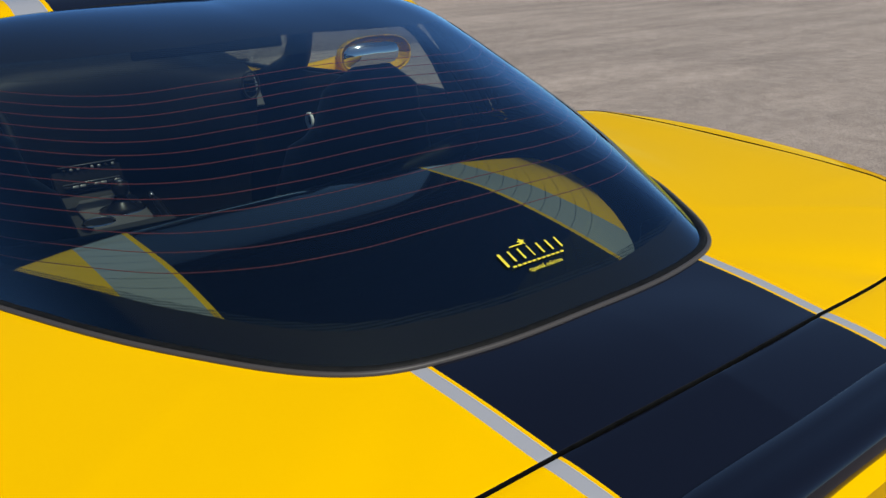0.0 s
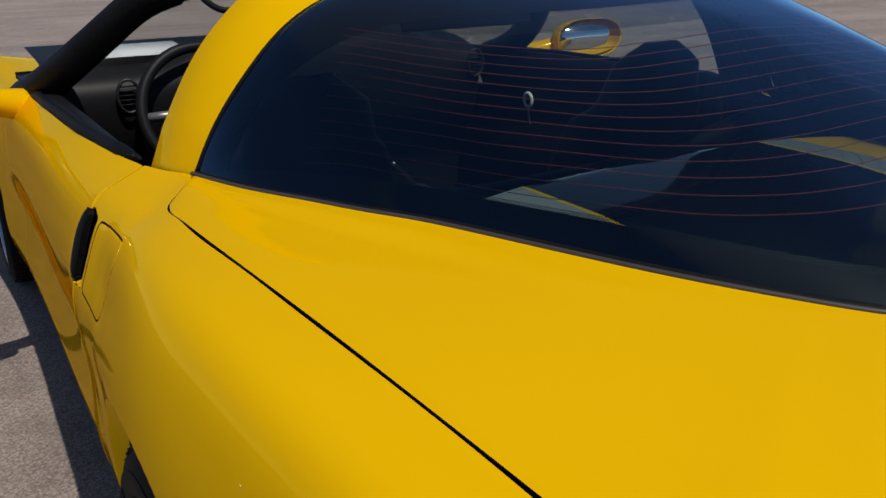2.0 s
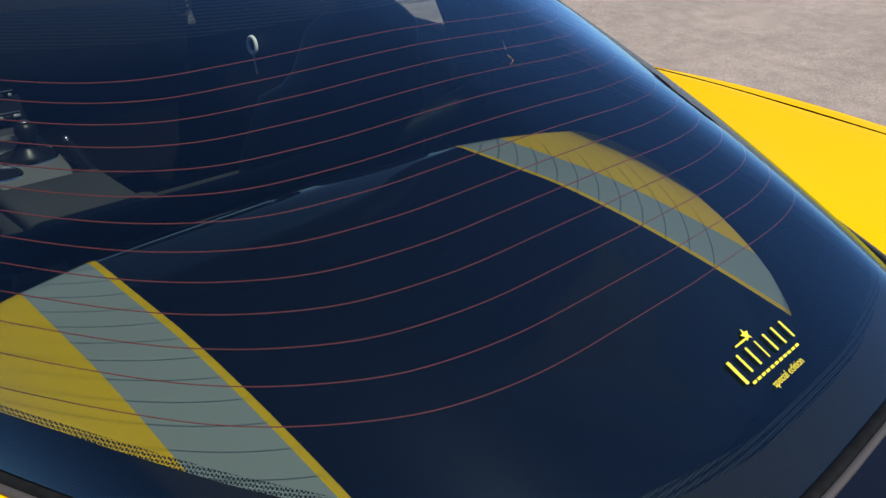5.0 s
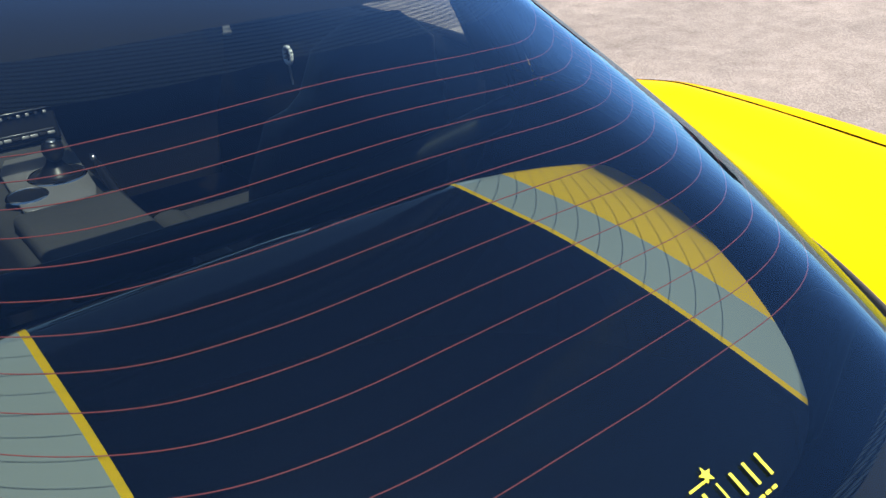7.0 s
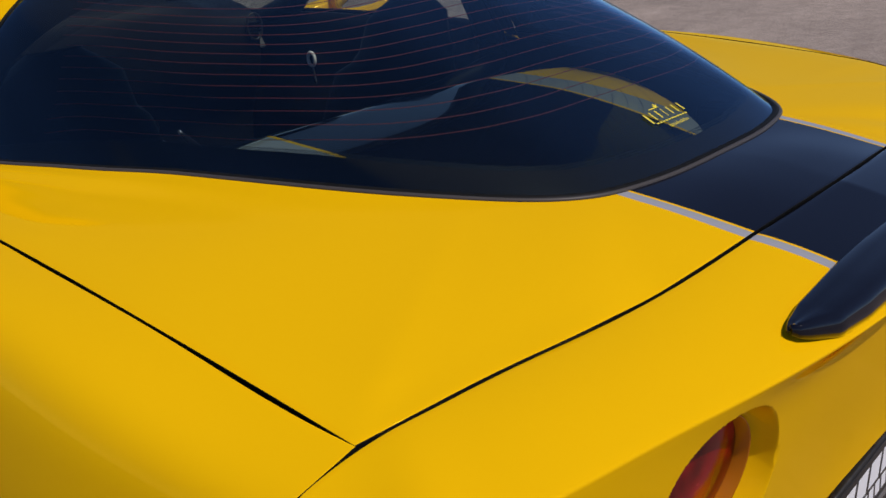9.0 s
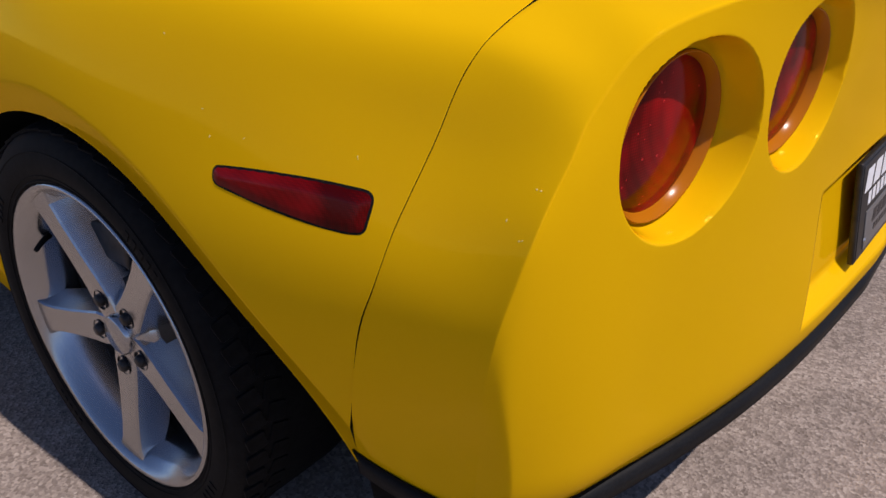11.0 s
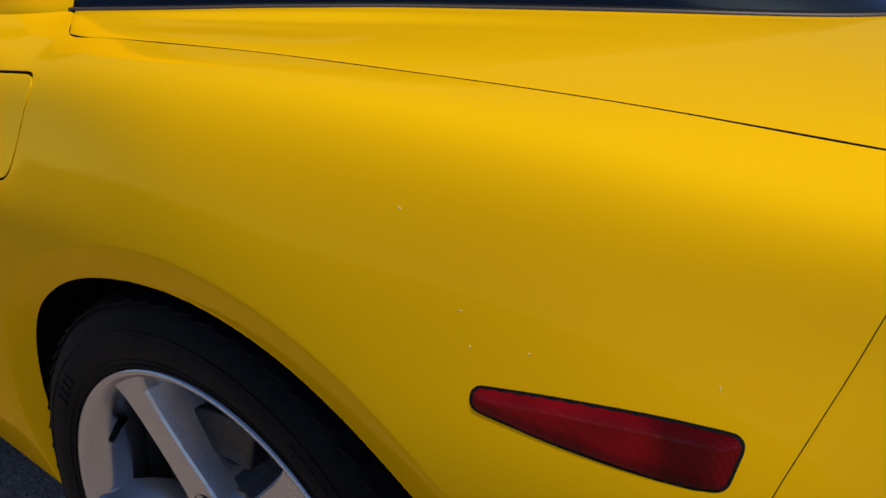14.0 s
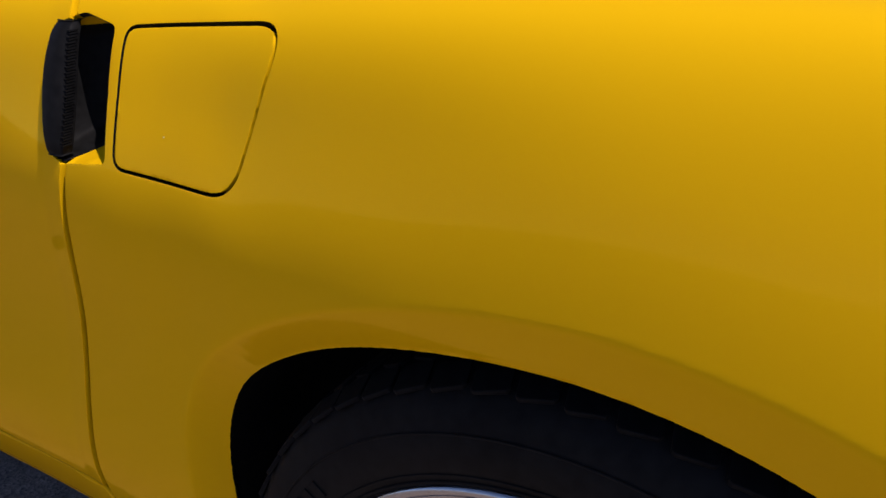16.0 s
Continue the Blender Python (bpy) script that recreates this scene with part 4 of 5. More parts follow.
        crisp = np.clip(0.55 + (0.55 * bowl[..., 0] + bowl[..., 2]) / 0.09, 0, 1)
        wide = 0.010 + 0.006 * crisp
        t = np.clip((r + 0.002 + wide - d) / wide, 0, 1)
        t = t * t * (3 - 2 * t) * (1 - crisp) + (1 - (1 - t) ** 1.9) * crisp
        t = np.where(near, t, 0) * clear
        p = p - ((np.maximum(h, 0.0) + 0.003) * t)[..., None] * a
        # the hole behind the lens
        o = p - c
        d = np.linalg.norm(o - (o @ a)[..., None] * a, axis=-1)
        p = p - np.where(near, 0.026 * np.clip((r * 0.995 - d) / 0.003, 0, 1), 0)[..., None] * a
    x, y, z = p[..., 0], p[..., 1], p[..., 2]
    well = np.clip(np.minimum((0.335 - np.abs(x)) / 0.030, np.minimum((z - 0.395) / 0.035, (0.604 - z) / 0.012)), 0, 1)
    p[..., 1] += np.where(y < -0.7, 0.028 * well * well * (3 - 2 * well), 0)
    return p


LEFT_BUMPER = bumper_sheet()


def bumper():
    p = np.concatenate([LEFT_BUMPER, LEFT_BUMPER[::-1][1:] * A([-1, 1, 1])])
    ob = part("rear_bumper", grid(p, flip=True), DECK_PAINT, car, "yellow rear bumper fascia with round lamp recesses", thick=0.006, bevel=0.0009)
    ob.data.materials.append(YELLOW_PAINT)
    nv = p.shape[1]
    for f in ob.data.polygons:
        i, j = divmod(f.index, nv - 1)
        f.material_index = 1 if j > 0.82 * RIDGE_ROW else 0
    low = np.concatenate([p[0, :RIDGE_ROW:3], p[:, -1], p[-1, RIDGE_ROW - 1::-3]])
    rows = A([[q + A([0, 0.006, 0.004]), q + A([0.006 * q[0], -0.010, -0.003]), q + A([0.006 * q[0], -0.011, -0.019]), q + A([-0.015 * q[0], 0.015, -0.030]), q + A([-0.08 * q[0], 0.10, -0.05])] for q in low])
    part("rear_valance", grid(rows), PLASTIC, car, "black lower rear valance", thick=0.004)
    u = p[:, :24] * A([0.985, 1, 1]) - A([0, -0.012, 0.018])
    part("bumper_beam", grid(u), RUBBER_AND_SHADE, car)


bumper()


def lamp(c, axis, r, sx):
    c, a = A(c), A(axis) / np.linalg.norm(axis)
    if sx > 0:
        c, a = c * A([-1, 1, 1]), a * A([-1, 1, 1])
    m = Matrix.Translation(c) @ Vector(a).to_track_quat("Z", "Y").to_matrix().to_4x4()

    def turned(profile, steps=64):
        v, f = lathe(profile, steps, axis="z")
        return [m @ Vector(q) for q in v], f

    base = part("tail_light", turned([(r * 1.0, -0.035), (r * 1.0, 0.001), (r * 0.985, 0.001), (r * 0.97, -0.012), (r * 0.2, -0.014), (0.0005, -0.014)]), SATIN, car, "round red tail light")
    part("lens", turned([(r * 0.925, -0.009), (r * 0.80, -0.006), (r * 0.5, -0.003), (r * 0.25, -0.0015), (0.0005, -0.001)]), RED_LENS, base)
    # amber paints the sunlit yellow well mirrored in the lens edge
    part("lens_rim", turned([(r * 1.0, -0.006), (r * 1.0, 0.002), (r * 0.99, 0.0035), (r * 0.975, 0.0025), (r * 0.915, -0.009)]), AMBER_REFLECTION, base, "lens edge coloured amber as the yellow well's reflection")


for sx in (-1, 1):
    for c, axis, r in LAMPS:
        lamp(c, axis, r, sx)


SPOILER_X = [0, 0.14, 0.21, 0.255, 0.308, 0.340, 0.350, 0.353]
SPOILER_FRONT = [-0.811, -0.810, -0.812, -0.8145, -0.8175, -0.823, -0.8265, -0.829]
SPOILER_REAR = [-0.866, -0.866, -0.865, -0.863, -0.8565, -0.842, -0.836, -0.830]


def spoiler():
    """A low lip that lies on the deck, its front edge curling back to blunt rounded ends."""
    rows = []
    for k in np.sin(np.linspace(-math.pi / 2, math.pi / 2, 97)):
        x = 0.353 * k
        y0 = float(np.interp(abs(x), SPOILER_X, SPOILER_FRONT))
        y1 = float(np.interp(abs(x), SPOILER_X, SPOILER_REAR))
        full = max(0.0, 1 - abs(k) ** 3) ** 0.5
        line = []
        for a, b in ((0.0, -0.6), (0.015, -0.05), (0.04, 0.03), (0.25, 0.20), (0.50, 0.55), (0.74, 0.92), (0.86, 1.0), (0.95, 0.80), (1.0, 0.20), (0.985, -0.5)):
            y = y0 + (y1 - y0) * a
            deck = float(np.interp(-y, [0.80, 0.835, 0.862], [0.9095, 0.8990, 0.8885])) - 0.030 * max(0.0, abs(x) - 0.22) ** 1.2
            line.append((x, y, deck + (0.004 + 0.013 * full) * b))
        rows.append(line)
    part("spoiler", grid(A(rows)), NAVY_PAINT, car, "low glossy black lip spoiler", thick=0.003)


spoiler()


def plate():
    tilt = Matrix.Rotation(radians(-6), 4, "X")
    at = Matrix.Translation((0.0, -0.828, 0.502))
    holder = part("plate_frame", box((0.306, 0.010, 0.160), at=(0, -0.010, 0), bevel=0.003), DARK_STEEL, car, "black dealer plate in a silver-edged frame")
    holder.matrix_basis = at @ tilt
    part("plate", box((0.296, 0.004, 0.150), at=(0, -0.0142, 0), bevel=0.001), material("black_card", (0.008, 0.008, 0.008), 0.35), holder)

    def blocks(z, h, x0, x1, n, mat, deep, lean=0.30, fill=0.80):
        for k in range(n):
            a, b = x0 + k * (x1 - x0) / n, x0 + (k + fill) * (x1 - x0) / n
            e = lean * h / 2
            part("mark", prism([(a - e, z - h / 2), (b - e, z - h / 2), (b + e, z + h / 2), (a + e, z + h / 2)], 0.0008, "y", -deep), mat, holder, smooth=False)

    blocks(0.047, 0.034, -0.132, 0.132, 6, WHITE_INK, 0.0164)
    blocks(0.014, 0.020, -0.112, 0.112, 10, WHITE_INK, 0.0164, 0.0, 0.72)
    part("inset_plate", box((0.236, 0.002, 0.062), at=(0.0, -0.0168, -0.036), bevel=0.0006), SILVER_PLASTIC, holder)
    blocks(-0.024, 0.020, -0.080, 0.080, 6, SATIN, 0.0181)
    blocks(-0.046, 0.010, -0.070, 0.070, 9, SATIN, 0.0181, 0.0, 0.7)
    for x in (-0.115, 0.115):
        part("bolt", lathe([(0.0005, -0.0195), (0.004, -0.0192), (0.005, -0.0172)], 10, (x, 0, -0.052), "y"), STEEL, holder)


plate()


# ---- side markers ----
MARKER = [(-0.3615, 0.7125), (-0.419, 0.7180), (-0.500, 0.7205), (-0.5625, 0.7175), (-0.555, 0.6755), (-0.538, 0.6720), (-0.497, 0.6732), (-0.435, 0.6803), (-0.3605, 0.6925)]


def side_marker(sx):
    out = rounded(MARKER, [0.010, 0.03, 0.03, 0.014, 0.008, 0.012, 0.03, 0.03, 0.010], 6)
    p = side_sheet(-0.60, -0.34, 130, 300)
    y, z = p[..., 1], p[..., 2]
    for name, grow, lift, mat in (("side_marker", 0.0004, 0.0012, RUBBER_AND_SHADE), ("lens", -0.0011, 0.0034, MARKER_LENS)):
        d = inside(out, y, z) + grow
        q = p.copy()
        q[..., 0] -= lift * np.clip(d / (0.005 if name == "side_marker" else 0.011), 0, 1) ** 0.6
        g = grid(q, d)
        g = mirrored(g) if sx > 0 else g
        if name == "side_marker":
            base = part(name, g, mat, car, "wedge-shaped red side marker in a black seal")
        else:
            part(name, g, mat, base)


for sx in (-1, 1):
    side_marker(sx)


# ---- wheels ----
def wheel(y, sx, radius=0.341):
    hub = new("wheel")
    hub.parent = car
    tagged(hub, "silver five-spoke alloy wheel with low-profile tyre")
    s = radius / 0.341
    tread = [(0.246, -0.126), (0.253, -0.131), (0.262, -0.136), (0.280, -0.1415), (0.300, -0.142), (0.322, -0.134), (0.334, -0.121), (0.3395, -0.100), (0.341, -0.07), (0.3415, -0.03), (0.3415, 0.03), (0.341, 0.07), (0.335, 0.11), (0.31, 0.14), (0.27, 0.145), (0.246, 0.128)]
    tyre = part("tyre", lathe([(r * s, x) for r, x in tread], 96), TYRE, hub, "black low-profile tyre")
    block = prism(rounded([(-0.0145, -0.0145), (0.0145, -0.0145), (0.0145, 0.0145), (-0.0145, 0.0145)], 0.0025, 2), 0.0045, "z", 0.0, 0.001)
    for q, w in ((0.262, 0.0016), (0.270, 0.0010), (0.306, 0.0012)):
        x = float(np.interp(q, [0.253, 0.262, 0.280, 0.300, 0.322], [-0.131, -0.136, -0.1415, -0.142, -0.134]))
        ring = [(x - 0.0003, q * s * math.cos(a), q * s * math.sin(a)) for a in np.linspace(0, 2 * math.pi, 97)[:-1]]
        part("side_wall_rib", tube(ring, w, 6, closed=True), TYRE, tyre)
    bar = box((0.0022, 0.0090, 0.0170), bevel=0.0006)
    mark = None
    for start, count in ((35, 5), (120, 4), (215, 5), (300, 4)):
        for k in range(count):
            if mark is None:
                o = part("raised_mark", bar, TYRE, tyre, smooth=False)
                mark = o.data
            else:
                o = new("raised_mark", mark)
                o.parent = tyre
            o.matrix_basis = Matrix.Rotation(radians(start + 3.2 * k), 4, "X") @ Matrix.Translation((-0.1420, 0, 0.288 * s))
    me = None
    for k in range(60):
        a = 2 * math.pi * k / 60
        for x in (-0.112, -0.078):
            m = Matrix.Rotation(a, 4, "X") @ Matrix.Translation((x, 0, 0.3345 * s if x < -0.1 else 0.3385 * s)) @ Matrix.Rotation(radians(14 if x < -0.1 else -18), 4, "Z") @ Matrix.Rotation(radians(-12 if x < -0.1 else -2), 4, "Y")
            if me is None:
                b = part("tread_block", block, TYRE, tyre, smooth=False)
                me = b.data
            else:
                b = new("tread_block", me)
                b.parent = tyre
            b.matrix_basis = m
    # rim lip in alloy, and the inner barrel in a much darker colour
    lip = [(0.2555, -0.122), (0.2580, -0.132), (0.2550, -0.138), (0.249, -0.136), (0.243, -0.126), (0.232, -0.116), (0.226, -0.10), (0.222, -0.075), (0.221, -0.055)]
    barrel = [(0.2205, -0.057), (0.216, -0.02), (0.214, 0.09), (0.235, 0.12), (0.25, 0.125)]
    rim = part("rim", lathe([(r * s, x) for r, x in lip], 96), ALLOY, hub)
    part("barrel", lathe([(r * s, x) for r, x in barrel], 72), DARK_BARREL, rim, "near-black inner barrel")
    # spokes: flat-faced arms, broad at the hub
    for k in range(5):
        a = radians(60 + 72 * k)
        rows = []
        for r, half, face, deep in ((0.030, 0.026, -0.108, 0.040), (0.060, 0.029, -0.110, 0.050), (0.090, 0.0265, -0.112, 0.055), (0.140, 0.0240, -0.117, 0.055), (0.190, 0.0235, -0.122, 0.050), (0.222, 0.026, -0.125, 0.040), (0.243, 0.034, -0.127, 0.02)):
            w = half + 0.014 * deep / 0.05
            rows.append([(face + deep, -w, r), (face + 0.0035, -half - 0.0006, r), (face + 0.0004, -half + 0.0022, r), (face, 0, r), (face + 0.0004, half - 0.0022, r), (face + 0.0035, half + 0.0006, r), (face + deep, w, r)])
        m = Matrix.Rotation(a - math.pi / 2, 4, "X")
        g = grid(A(rows))
        part("spoke", ([m @ Vector((v[0], v[1], v[2] * s)) for v in g[0]], g[1]), ALLOY, rim, smooth=False)
        c = (math.cos(a) * 0.0603, math.sin(a) * 0.0603)
        part("lug_pocket", lathe([(0.0165, -0.112), (0.0150, -0.1085), (0.0140, -0.098)], 20, (0, c[0], c[1])), SATIN, rim)
        part("lug_nut", lathe([(0.0105, -0.095), (0.0105, -0.114), (0.0085, -0.118), (0.0005, -0.118)], 6, (0, c[0], c[1])), DARK_STEEL, rim)
    part("hub_plate", lathe([(0.074, -0.075), (0.072, -0.092), (0.05, -0.106), (0.03, -0.107)], 40), ALLOY, rim)
    part("centre_cap", lathe([(0.034, -0.104), (0.0335, -0.1135), (0.030, -0.1165), (0.0005, -0.1185)], 36), ALLOY, rim)
    va = radians(29.3)
    part("valve", tube([(-0.095, 0.222 * math.cos(va), 0.222 * math.sin(va)), (-0.110, 0.215 * math.cos(va), 0.215 * math.sin(va)), (-0.128, 0.203 * math.cos(va), 0.203 * math.sin(va))], [0.006, 0.005, 0.004], 10), RUBBER_AND_SHADE, rim)
    part("brake_disc", lathe([(0.165, -0.035), (0.165, -0.06), (0.09, -0.06), (0.085, -0.08), (0.03, -0.08)], 56), DARK_STEEL, hub)
    cal = prism([(0.178 * math.cos(q), 0.178 * math.sin(q)) for q in np.linspace(radians(60), radians(105), 12)] + [(0.115 * math.cos(q), 0.115 * math.sin(q)) for q in np.linspace(radians(105), radians(60), 12)], 0.055, "x", -0.085, 0.004)
    part("brake_caliper", cal, DARK_STEEL, hub, "bare metal brake caliper")
    base = Matrix.Translation((sx * 0.767, y + 0.003, radius))
    hub.matrix_basis = base if sx < 0 else base @ Matrix.Rotation(math.pi, 4, "Z")
    return hub


for y, sx in ((0.0, -1), (0.0, 1), (2.686, -1), (2.686, 1)):
    wheel(y, sx, 0.338 if y < 1 else 0.322)


def liner(y, sx, rear):
    o = arch(y, 0.004, rear)
    sheet = side_sheet(y - 0.56, y + 0.56, 90, 120).reshape(-1, 3)
    edge = [float(-sheet[np.argmin((sheet[:, 1] - a) ** 2 + (sheet[:, 2] - b) ** 2), 0]) - 0.009 for a, b in o]
    edge = np.convolve(np.pad(edge, 4, "edge"), np.ones(9) / 9, "valid")
    rows = [[(sx * (e - d), a, b) for d in (0.0, 0.02, 0.30, 0.34)] for (a, b), e in zip(o, edge)]
    for r, (a, b) in zip(rows, o):
        r[3] = (sx * 0.56, y + (a - y) * 0.3, 0.341 + (b - 0.341) * 0.3)
    part("wheel_liner", grid(A(rows)), RUBBER_AND_SHADE, car)


for y, rear in ((0.0, True), (2.686, False)):
    for sx in (-1, 1):
        liner(y, sx, rear)


# ---- glints mirrored in the paint, put in as small pale flecks ----
def glints():
    rng = random.Random(7)
    spots = [(-0.892, -0.344, 0.768), (-0.897, -0.356, 0.742), (-0.8906, -0.403, 0.746), (-0.865, -0.537, 0.747), 
             (-0.874, -0.279, 0.837), (-0.842, -0.70, 0.72), (-0.841, -0.718, 0.708), (-0.82, -0.726, 0.75), (-0.876, 0.3625, 0.797)]
    bpy.context.view_layer.update()
    dg = bpy.context.evaluated_depsgraph_get()
    for p in spots:
        hit, loc, nrm, _, ob, _ = scene.ray_cast(dg, Vector((-1.2, p[1], p[2])), Vector((1, 0, 0)))
        if not hit or loc.x > -0.7:
            continue
        turn = nrm.to_track_quat("Z", "Y").to_matrix().to_4x4()
        n = rng.choice((1, 1, 2))
        pieces = []
        for k in range(n):
            a, b = rng.uniform(0.0008, 0.0018), rng.uniform(0.0004, 0.0008)
            o = Vector((rng.uniform(-0.005, 0.005), rng.uniform(-0.003, 0.003), 0)) if k else Vector((0, 0, 0))
            m = Matrix.Translation(loc) @ turn @ Matrix.Translation(o) @ Matrix.Rotation(rng.uniform(0, 3), 4, "Z") @ Matrix.Diagonal((a, b, 1, 1))
            v, f = lathe([(1.0, -0.0003), (0.9, 0.0003), (0.5, 0.0005), (0.01, 0.0006)], 9, axis="z")
            part("splash", ([m @ Vector(q) for q in v], f), GLINT, car)


# pale colour stands in for the brightness of the glints
GLINT = grained(material("painted_glint", rough=0.6), (0.60, 0.46, 0.14), (0.78, 0.68, 0.40), 900, 60, 0.1)
glints()


# ---- nose, windscreen and cabin ----
def hood():
    left = side_sheet(1.78, 3.48, 40, 30)[:, 0]
    rows = []
    for p in left:
        y = p[1]
        crown = 0.005 if y < 3.0 else 0.04 * (3.5 - y) / 0.5
        rows.append([(p[0] * c, y, p[2] + crown * (1 - c * c) - 0.02 * (1 - abs(c) ** 6)) for c in np.linspace(1, -1, 41)])
    part("hood", grid(A(rows), flip=True), DECK_PAINT, car, "yellow hood with navy centre stripe")
    nose = []
    for r in (0.0, 0.3, 0.6, 1.0):
        nose.append([(0.6 * c, 3.48 + 0.10 * math.sqrt(1 - c * c * 0.95) * (1 - 0.4 * r), 0.56 - 0.36 * r + 0.05 * (1 - c * c) * (1 - r)) for c in np.linspace(1, -1, 31)])
    part("front_bumper", grid(A(nose), flip=True), YELLOW_PAINT, car)


hood()

PILLAR = [(-0.8056, 1.74, 0.868), (-0.7726, 1.56, 0.922), (-0.7156, 1.385, 1.0), (-0.6356, 1.22, 1.098), (-0.5626, 1.12, 1.163), (-0.5206, 1.085, 1.18)]


def windscreen():
    frame_ob = new("windscreen")
    frame_ob.parent = car
    tagged(frame_ob, "raked windscreen in a black frame, header bare with the roof off")
    for sx in (-1, 1):
        line = spline([(x * -sx, y, z) for x, y, z in PILLAR], 30)
        part("pillar", tube(line, np.linspace(0.050, 0.038, 30), 10), RUBBER_AND_SHADE, frame_ob)
    head = spline([(-0.53, 1.11, 1.172), (-0.40, 1.10, 1.195), (-0.2, 1.10, 1.208), (0, 1.10, 1.212), (0.2, 1.10, 1.208), (0.40, 1.10, 1.195), (0.53, 1.11, 1.172)], 40)
    part("header", tube(head, 0.030, 10), SATIN, frame_ob, "black windscreen header rail")
    part("header_seal", tube(head + A([0, -0.028, 0.018]), 0.012, 8), RUBBER_AND_SHADE, frame_ob)
    for x in (-0.46, 0.46):
        part("latch", tube(spline([(x, 1.085, 1.155), (x + 0.03, 1.05, 1.13), (x + 0.08, 1.045, 1.132), (x + 0.11, 1.08, 1.16)], 14), 0.008, 8), PLASTIC, frame_ob)
    rows = []
    for t in np.linspace(0, 1, 24):
        a = spline(PILLAR, at=[t * sum(np.linalg.norm(np.diff(A(PILLAR), axis=0), axis=1))])[0]
        rows.append([(a[0] * c, a[1] + (0.22 * (1 - t) + 0.02) * (1 - c * c), a[2] + 0.03 * (1 - c * c) * t) for c in np.linspace(1, -1, 30)])
    part("pane", grid(A(rows), flip=True), CLEAR, frame_ob).visible_shadow = False
    part("rear_view_mirror", box((0.25, 0.03, 0.075), (0.0, 1.15, 1.100), bevel=0.012), SATIN, frame_ob)
    part("sun_visor", box((0.44, 0.014, 0.160), (0.305, 1.145, 1.120), Matrix.Rotation(radians(-14), 4, "X"), bevel=0.006), SATIN, frame_ob, "black sun visor folded down")


windscreen()


def wing_mirror(sx):
    """A body-coloured pod on a short arm, its glass facing back."""
    rows = []
    for t in np.linspace(0, 1, 18):
        r = math.sqrt(max(0.0, 1 - (t * 0.985) ** 2.4))
        c = A([1.07, 1.455 + 0.11 * t, 0.937])
        rows.append([c + A([0.150 * r * math.copysign(abs(math.cos(q)) ** 0.75, math.cos(q)), 0, 0.068 * r * math.copysign(abs(math.sin(q)) ** 0.8, math.sin(q))]) for q in np.linspace(0, 2 * math.pi, 37)])
    g = grid(A(rows), flip=True)
    pod = part("wing_mirror", mirrored(g) if sx < 0 else g, YELLOW_PAINT, car, "yellow door mirror", thick=0.004)
    face = [(1.07 + 0.141 * math.copysign(abs(math.cos(q)) ** 0.75, math.cos(q)), 0.937 + 0.060 * math.copysign(abs(math.sin(q)) ** 0.8, math.sin(q))) for q in np.linspace(0, 2 * math.pi, 36, endpoint=False)]
    bm = prism([(-sx * -x, z) for x, z in face], 0.004, "y", 1.460)
    part("mirror_glass", bm, CHROME, pod)
    arm = tube(spline([(sx * 0.80, 1.58, 0.87), (sx * 0.88, 1.55, 0.89), (sx * 0.98, 1.52, 0.915)], 10), [0.05, 0.045, 0.042, 0.04, 0.038, 0.037, 0.036, 0.036, 0.036, 0.036], 12)
    part("arm", arm, YELLOW_PAINT, pod)


for sx in (-1, 1):
    wing_mirror(sx)


BELT_Y, BELT_X, BELT_Z = [0.45, 0.65, 0.9, 1.3, 1.75], [0.7456, 0.7756, 0.8006, 0.8136, 0.8056], [0.925, 0.922, 0.918, 0.912, 0.898]


